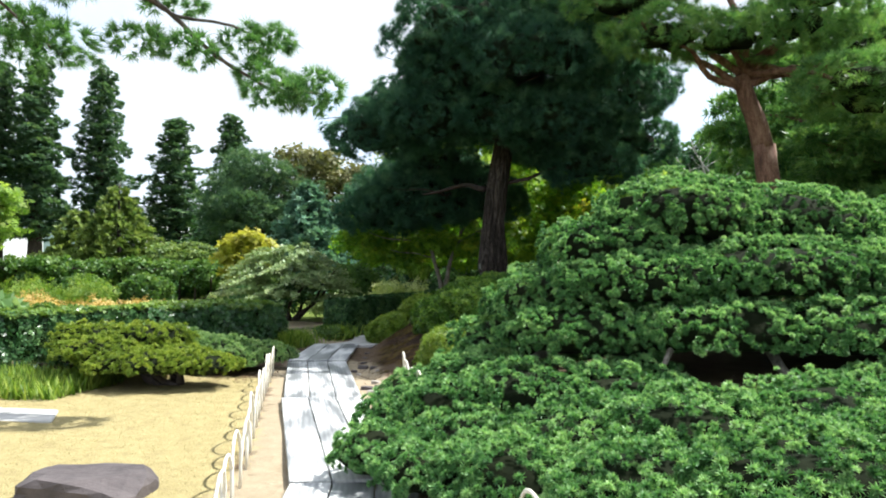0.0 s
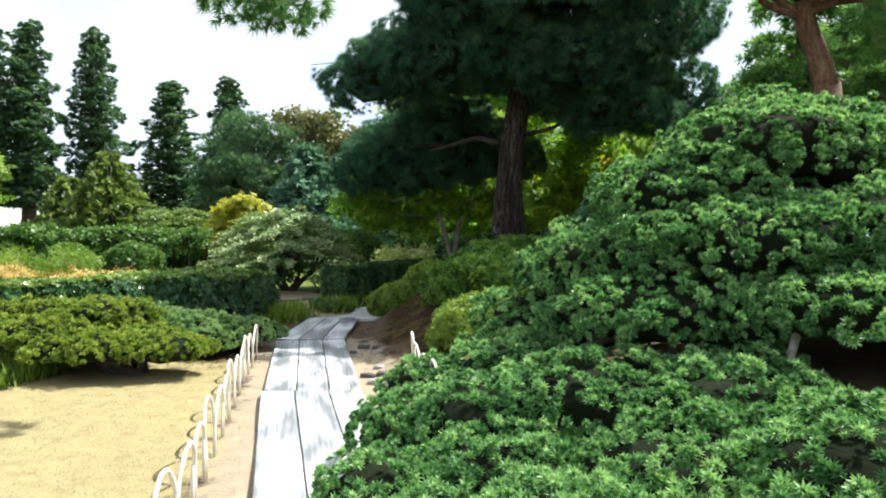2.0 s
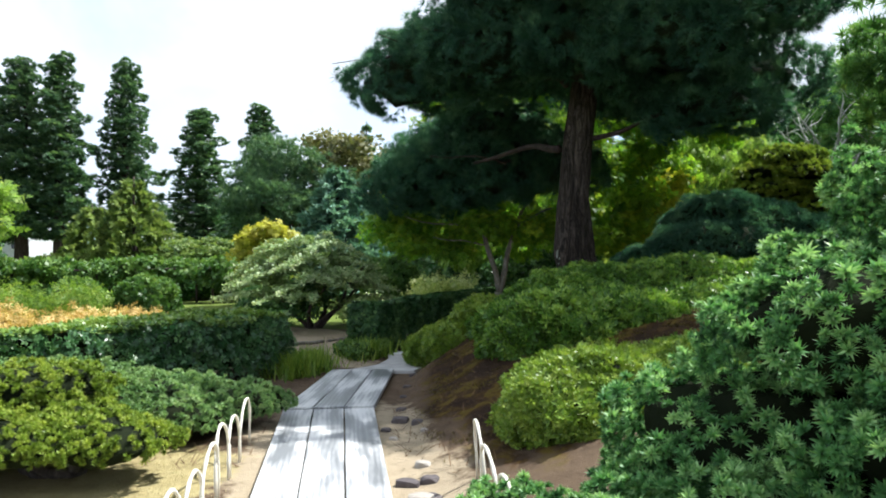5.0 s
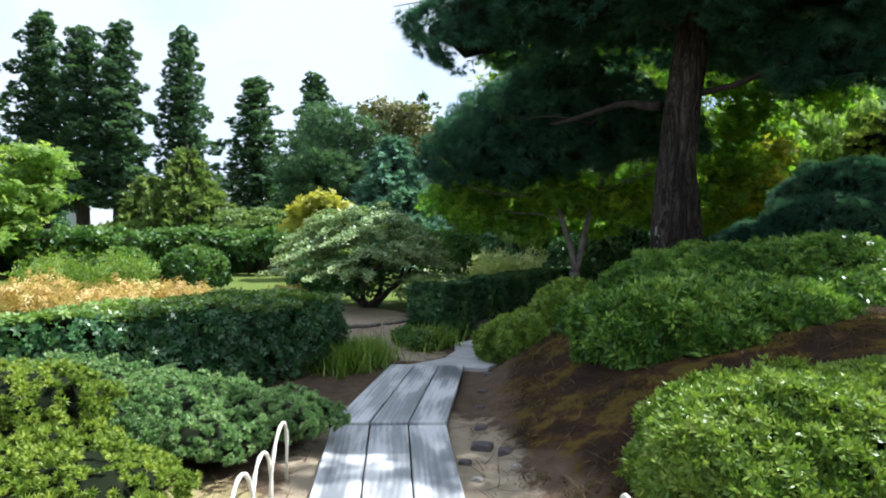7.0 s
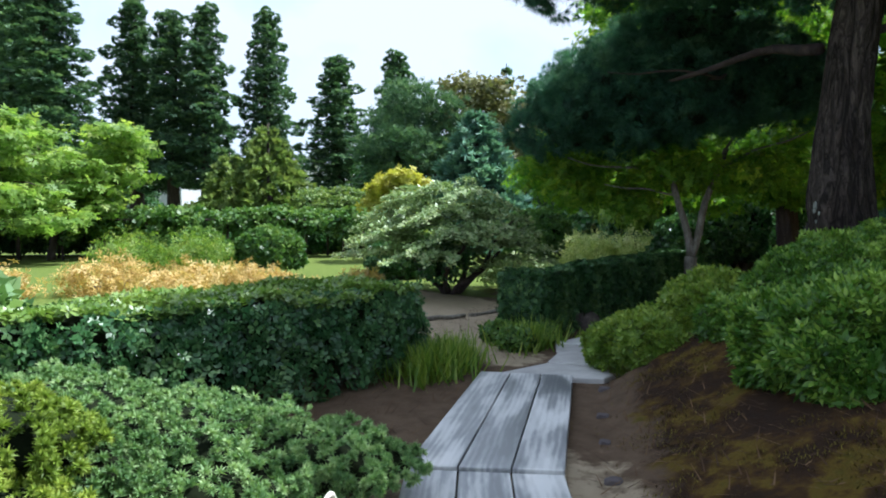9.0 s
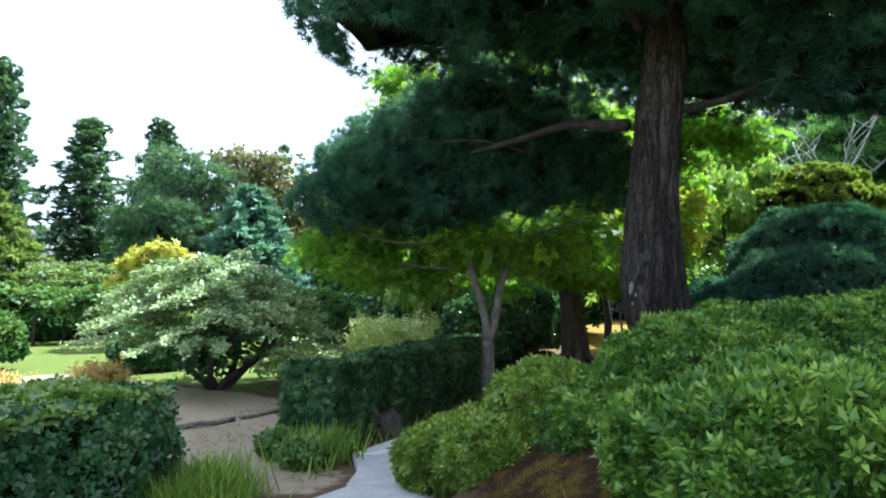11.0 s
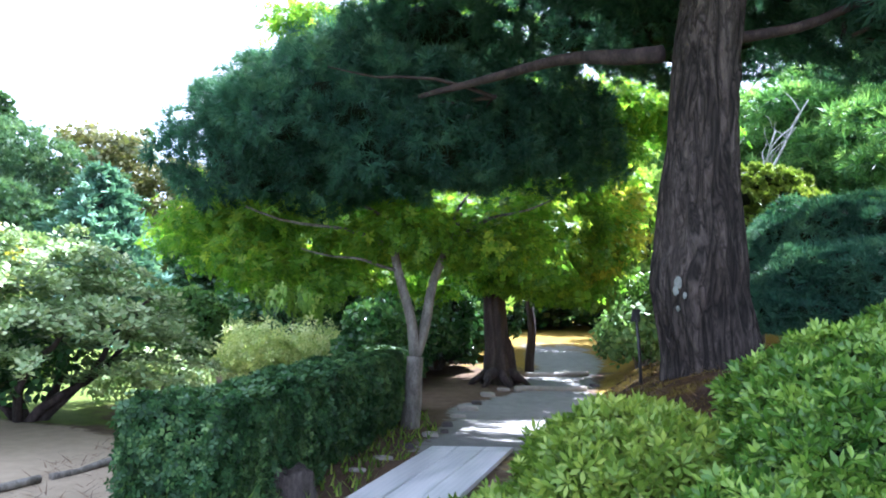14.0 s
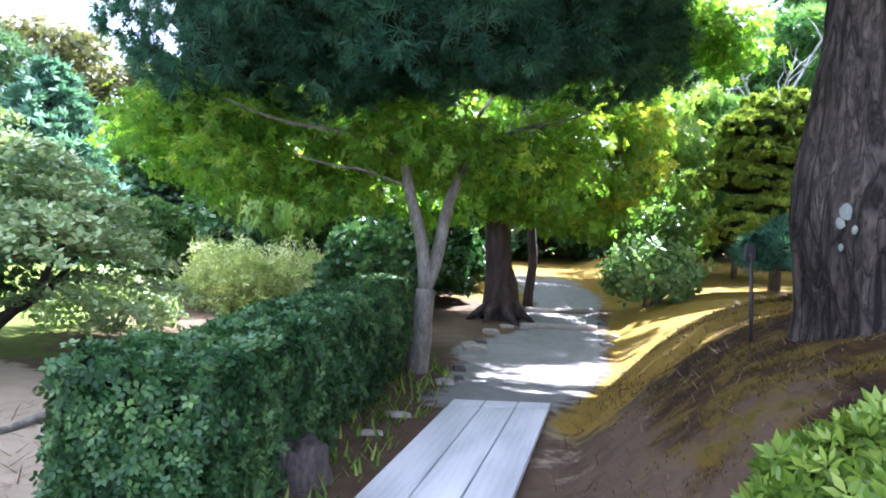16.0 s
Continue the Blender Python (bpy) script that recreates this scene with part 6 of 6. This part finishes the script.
for pr, x, y, sw, sh, tn in LATER:
    if pr not in used:
        used.add(pr)
        placed(pr, x, y, (sw, sh), tn, True)


# leafless pale tree among the pines
def bare_tree():
    b = at(9.3, 28.5)
    ob = thing("bare_tree", b, "leafless tree with pale grey spreading branches", "tree")
    r = random.Random(21)
    paths = [((b[0], b[1], b[2] - 0.1), (9.2, 28.4, 4.6), 0.13, 0.09, 0.02, 9)]
    for k in range(7):
        a, lift = k * 0.95, 2.0 + 1.2 * r.random()
        root = (9.2, 28.4, 3.6 + 0.15 * k)
        tip = (9.2 + 1.7 * math.cos(a), 28.4 + 1.2 * math.sin(a), root[2] + lift)
        paths.append((root, tip, 0.055, 0.02, 0.05, 7))
        for j in range(5):
            f = 0.4 + 0.12 * j
            m = [p + (q - p) * f for p, q in zip(root, tip)]
            e = (m[0] + r.uniform(-0.9, 0.9), m[1] + r.uniform(-0.7, 0.7), m[2] + r.uniform(0.3, 1.0))
            paths.append((m, e, 0.022, 0.007, 0.06, 5))
    limbs(ob, paths, "bark_pale")


bare_tree()


# cloud-pruned pine on the bank
def cloud_pine():
    b = at(6.5, 23.7)
    ob = thing("cloud_pine", b, "cloud-pruned pine with stacked bright green pads", "pine tree")
    specs = [(b[0] + (x - 4.9) * 1.2, b[1] + (y - 21.5) * 1.2, 0.55 + z * 1.1, rx * 1.2, ry * 1.2, rz * 1.2) for x, y, z, rx, ry, rz in
             [(4.95, 21.5, 3.35, 0.75, 0.6, 0.22), (4.3, 21.4, 2.95, 0.5, 0.5, 0.22), (5.2, 21.3, 2.95, 0.7, 0.6, 0.22), (4.5, 21.3, 2.5, 0.85, 0.6, 0.24), (5.6, 21.4, 2.5, 0.7, 0.6, 0.22), (4.2, 21.3, 2.05, 0.85, 0.6, 0.24), (5.3, 21.2, 2.05, 0.8, 0.6, 0.24), (4.6, 21.0, 1.55, 0.9, 0.6, 0.26), (5.7, 21.2, 1.55, 0.8, 0.6, 0.26), (3.9, 20.9, 1.2, 0.5, 0.5, 0.25)]]
    limbs(ob, [((b[0], b[1], b[2] - 0.1), (b[0], b[1], 4.1), 0.12, 0.04, 0.04, 8)] + [((b[0], b[1], s[2] - 0.3), (s[0], s[1], s[2] - 0.05), 0.04, 0.015, 0.04, 6) for s in specs], "bark_pine")
    for i, q in enumerate(specs):
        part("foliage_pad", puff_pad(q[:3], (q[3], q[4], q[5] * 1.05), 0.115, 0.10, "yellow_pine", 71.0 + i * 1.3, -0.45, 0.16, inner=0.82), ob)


cloud_pine()


def dome_pine():
    b = at(3.2, 17.4)
    ob = thing("dome_pine", b, "dense dark clipped pine shaped like a low dome", "pine tree")
    specs = [(3.55, 17.5, 2.25, 1.05, 1.0, 0.5), (2.3, 17.3, 1.48, 0.75, 0.8, 0.32), (4.1, 17.3, 2.1, 1.0, 0.9, 0.45), (3.3, 16.7, 1.8, 1.2, 0.7, 0.4), (4.9, 17.2, 1.9, 0.8, 0.8, 0.4), (2.6, 16.9, 1.45, 0.75, 0.6, 0.32), (3.05, 17.5, 1.85, 0.75, 0.8, 0.42), (4.3, 16.8, 1.55, 1.1, 0.7, 0.35)]
    limbs(ob, [((b[0], b[1], b[2] - 0.1), (3.1, 17.4, 2.2), 0.13, 0.06, 0.03, 9)] + [((b[0], b[1], b[2] + 0.5), s[:3], 0.05, 0.02, 0.04, 6) for s in specs], "bark_pine")
    pads(ob, specs, 330, T_NEEDLE_S, 0.09, "dark_pine", 131.0, rough=0.16, low=-0.4)


dome_pine()


# red pine on the right bank
def red_pine():
    b = at(6.25, 13.0)
    ob = thing("red_pine", b, "leaning red-barked pine with open tufted branches", "pine tree")
    paths = [((b[0], b[1], b[2] - 0.15), (5.85, 13.0, 3.9), 0.24, 0.19, 0.02, 12), ((5.85, 13.0, 3.85), (5.45, 13.0, 5.2), 0.19, 0.14, 0.02, 10)]
    tips = [(3.3, 12.4, 6.3), (4.0, 12.2, 5.6), (7.6, 12.6, 5.4), (8.4, 13.2, 6.0), (6.4, 12.0, 6.2), (5.0, 12.6, 7.6), (2.2, 12.6, 7.0), (7.2, 13.4, 7.6), (6.9, 11.6, 4.6), (5.0, 12.2, 5.5), (6.1, 12.3, 5.75), (7.4, 12.2, 4.4), (3.6, 13.6, 7.8), (5.6, 13.2, 8.8)]
    paths += [((5.5, 13.0, 4.9 + 0.05 * i), t, 0.075, 0.02, 0.07, 7) for i, t in enumerate(tips)]
    limbs(ob, paths, "bark_red")
    for i, t in enumerate(tips):
        part("foliage_pad", pad((t[0], t[1], t[2] + 0.1), (1.05, 0.9, 0.42), 560, T_NEEDLE_L, 0.15, "mid_pine", 90 + i, 0.25, -0.6, 0.6, 0.45), ob)


red_pine()


# pine whose branch hangs over the start of the walk
def overhead_pine():
    b = at(-5.6, 1.2)
    ob = thing("overhanging_pine", b, "pine reaching a long tufted branch over the lawn", "pine tree")
    paths = [((b[0], b[1], -0.15), (-5.2, 1.6, 5.6), 0.22, 0.14, 0.02, 12), ((-5.2, 1.6, 5.0), (-2.7, 6.6, 4.55), 0.06, 0.035, 0.03, 8), ((-2.7, 6.6, 4.55), (-1.35, 7.2, 3.55), 0.033, 0.016, 0.05, 7), ((-2.7, 6.6, 4.5), (-1.5, 7.4, 4.15), 0.025, 0.012, 0.06, 6), ((-4.0, 4.2, 4.8), (-3.6, 6.6, 3.9), 0.03, 0.012, 0.05, 6), ((-1.35, 7.2, 3.55), (-0.7, 7.3, 3.5), 0.014, 0.008, 0.03, 6)]
    limbs(ob, paths, "bark_pine")
    for i, (x, y, z, r) in enumerate([(-1.25, 7.2, 3.55, 0.32), (-0.8, 7.3, 3.58, 0.26), (-1.0, 7.2, 3.45, 0.28), (-1.65, 7.3, 4.1, 0.26), (-1.4, 7.5, 4.2, 0.22), (-2.2, 7.0, 3.95, 0.26), (-2.7, 6.8, 4.0, 0.26), (-3.4, 6.6, 3.9, 0.34), (-3.7, 6.5, 4.05, 0.34), (-4.1, 6.4, 3.8, 0.4), (-1.5, 7.3, 3.75, 0.24), (-2.4, 7.0, 4.55, 0.3), (-3.2, 6.2, 4.5, 0.34)]):
        part("foliage_tuft", join([leaves(*lump((x, y, z), (r, r, r * 0.6), dirs(int(260 * r), -0.7), 0.3, i), T_NEEDLE, 0.12, rng.uniform(0, 0.6, int(260 * r)), 0.7)], ["mid_pine"]), ob)


overhead_pine()


# ---- grass and litter ----
def blades(P, h, mat, name, label, lean=0.35, width=0.012, category="grass"):
    n = len(P)
    a = rng.uniform(0, 2 * math.pi, n)
    hh = h * rng.uniform(0.55, 1.2, n)
    s = np.stack([np.cos(a), np.sin(a), np.zeros(n)], 1) * width * (h / 0.1) ** 0.4
    t = np.stack([-np.sin(a) * lean, np.cos(a) * lean, np.ones(n)], 1) * hh[:, None] + rng.normal(0, 0.12, (n, 3)) * hh[:, None]
    V = np.stack([P - s, P + s, P + t * 0.6 + s * 0.7, P + t], 1).reshape(-1, 3)
    k = np.arange(n)[:, None] * 4
    F = np.concatenate([k + np.array([[0, 1, 2]]), k + np.array([[0, 2, 3]])])
    me = mesh_from(V, F, mat, np.repeat(rng.uniform(0, 1, n), 4))
    tagged(new(name, me), label, category, kind="stuff")


def on_ground(x, y, h=0.0):
    return np.stack([x, y, gz(x, y) + h], 1)


n = 52000
x, y = rng.uniform(-7.5, 0.6, n), rng.uniform(2.0, 9.2, n)
hp = np.interp(y, [-8, 5, 7.4, 9.3, 11], [1.3, -0.58, -1.42, -2.05, -2.6])
ok = (x < hp - 0.1 + rng.normal(0, 0.12, n)) & ~((x > -6.6) & (x < -3.0) & (y > 5.6) & (y < 6.5))
blades(on_ground(x[ok], y[ok]), 0.014, "straw", "dry_lawn", "short dry straw-coloured lawn grass", 1.2, 0.005)
n = 5200
x, y = rng.uniform(-7.2, -3.7, n), rng.uniform(7.0, 8.4, n)
blades(on_ground(x, y), 0.2, "grass", "grass_strip", "bright yellow-green grass strip before the hedge", 0.5, 0.01)
n = 2600
ang, r = rng.uniform(0, 6.28, n), np.abs(rng.normal(0, 0.22, n))
k = rng.integers(0, 6, n)
cx, cy = np.array([-3.05, -2.95, -2.62, -3.1, -2.5, -3.0])[k], np.array([12.7, 13.0, 14.5, 13.15, 14.7, 13.3])[k]
blades(on_ground(cx + r * np.cos(ang) * 0.8, cy + r * np.sin(ang)), 0.29, "grass", "grass_tufts", "arching green grass tufts at the hedge ends", 0.6, 0.007)
n = 130000
x, y = rng.uniform(-1.6, 2.2, n), rng.uniform(8.6, 19.5, n)
d = x - edge_at(y, RIGHT)
ok = (d > 0.45 + rng.normal(0, 0.15, n)) & (wave(np.stack([x * 2.2, y * 1.9, x * 1.3], 1)) + wave(np.stack([y * 6.1, x * 4.7, y * 3.1], 1), 2.0) + rng.normal(0, 0.35, n) > 0.35)
blades(on_ground(x[ok], y[ok]), 0.020, "moss", "bank_moss", "olive and rust-coloured moss on the bank", 1.0, 0.006, "moss")
n = 9000
x, y = rng.uniform(-4.2, 3.0, n), rng.uniform(8.5, 21, n)
ok = (x > edge_at(y, RIGHT) + 0.15) | (x < edge_at(y, LEFT) - 0.1)
blades(on_ground(x[ok], y[ok], 0.004), 0.05, "litter", "pine_litter", "fallen brown pine needles and leaf litter", 3.5, 0.006, "leaf litter")
n = 1500
x, y = rng.uniform(-2.2, -0.6, n), rng.uniform(14.8, 20.5, n)
ok = (x < edge_at(y, LEFT) - 0.1)
blades(on_ground(x[ok], y[ok]), 0.09, "grass", "weeds", "small weeds along the hedge's foot", 0.8, 0.012)


# ---- buildings and hill ----
def house(x, y, w, d, h, wall, label, rows, cols, turn):
    ob = thing("house", (x, y, 0), label, "house")
    bm = boxmesh([(x - w / 2, y - d / 2, -0.2), (x + w / 2, y - d / 2, -0.2), (x + w / 2, y + d / 2, -0.2), (x - w / 2, y + d / 2, -0.2)], [(x - w / 2, y - d / 2, h), (x + w / 2, y - d / 2, h), (x + w / 2, y + d / 2, h), (x - w / 2, y + d / 2, h)], wall, 0.02)
    part("wall", bm, ob)
    e = 0.5
    part("roof", boxmesh([(x - w / 2 - e, y - d / 2 - e, h + 0.01), (x + w / 2 + e, y - d / 2 - e, h + 0.01), (x + w / 2 + e, y + d / 2 + e, h + 0.01), (x - w / 2 - e, y + d / 2 + e, h + 0.01)],
                         [(x - w / 2 + 1.5, y - 0.3, h + 1.7), (x + w / 2 - 1.5, y - 0.3, h + 1.7), (x + w / 2 - 1.5, y + 0.3, h + 1.7), (x - w / 2 + 1.5, y + 0.3, h + 1.7)], "roof", 0.03), ob)
    for i in range(rows):
        for j in range(cols):
            wx, wz = x - w / 2 + w * (j + 0.5) / cols, 1.0 + i * 2.8
            win = new("window")
            win.parent, win.location = ob, (wx - x, -d / 2, wz)
            for nm, q, mt in (("frame", (0.75, 0.06, 0.65), "frame"), ("pane", (0.65, 0.075, 0.55), "pane")):
                a, b2, c2 = q
                part(nm, boxmesh([(wx - a, y - d / 2 - b2, wz - c2 + 0.6), (wx + a, y - d / 2 - b2, wz - c2 + 0.6), (wx + a, y - d / 2 + 0.1, wz - c2 + 0.6), (wx - a, y - d / 2 + 0.1, wz - c2 + 0.6)],
                                 [(wx - a, y - d / 2 - b2, wz + c2 + 0.6), (wx + a, y - d / 2 - b2, wz + c2 + 0.6), (wx + a, y - d / 2 + 0.1, wz + c2 + 0.6), (wx - a, y - d / 2 + 0.1, wz + c2 + 0.6)], mt, 0), win)
    return ob


house(-66, 76, 13, 8, 6.0, "wallg", "grey two-storey house behind the cedars", 2, 5, 0)
house(-52.5, 92, 9, 8, 8.6, "wallw", "white building seen between the trees", 2, 3, 0)
V, F = [], []
for i in range(61):
    x = -900 + 30 * i
    h = 58 + 12 * math.sin(i * 0.35) + 5 * math.sin(i * 0.9 + 1)
    for s, z in ((0, -2), (60, h * 0.55), (130, h), (240, h * 0.8)):
        V.append((x, 520 + s, z + 2 * math.sin(i * 2.3 + s)))
for i in range(60):
    for j in range(3):
        a = i * 4 + j
        F.append((a, a + 4, a + 5, a + 1))
tagged(new("hills", mesh_from(V, F, "hill", smooth=True)), "low wooded hills in the distance", "hill", kind="structure")
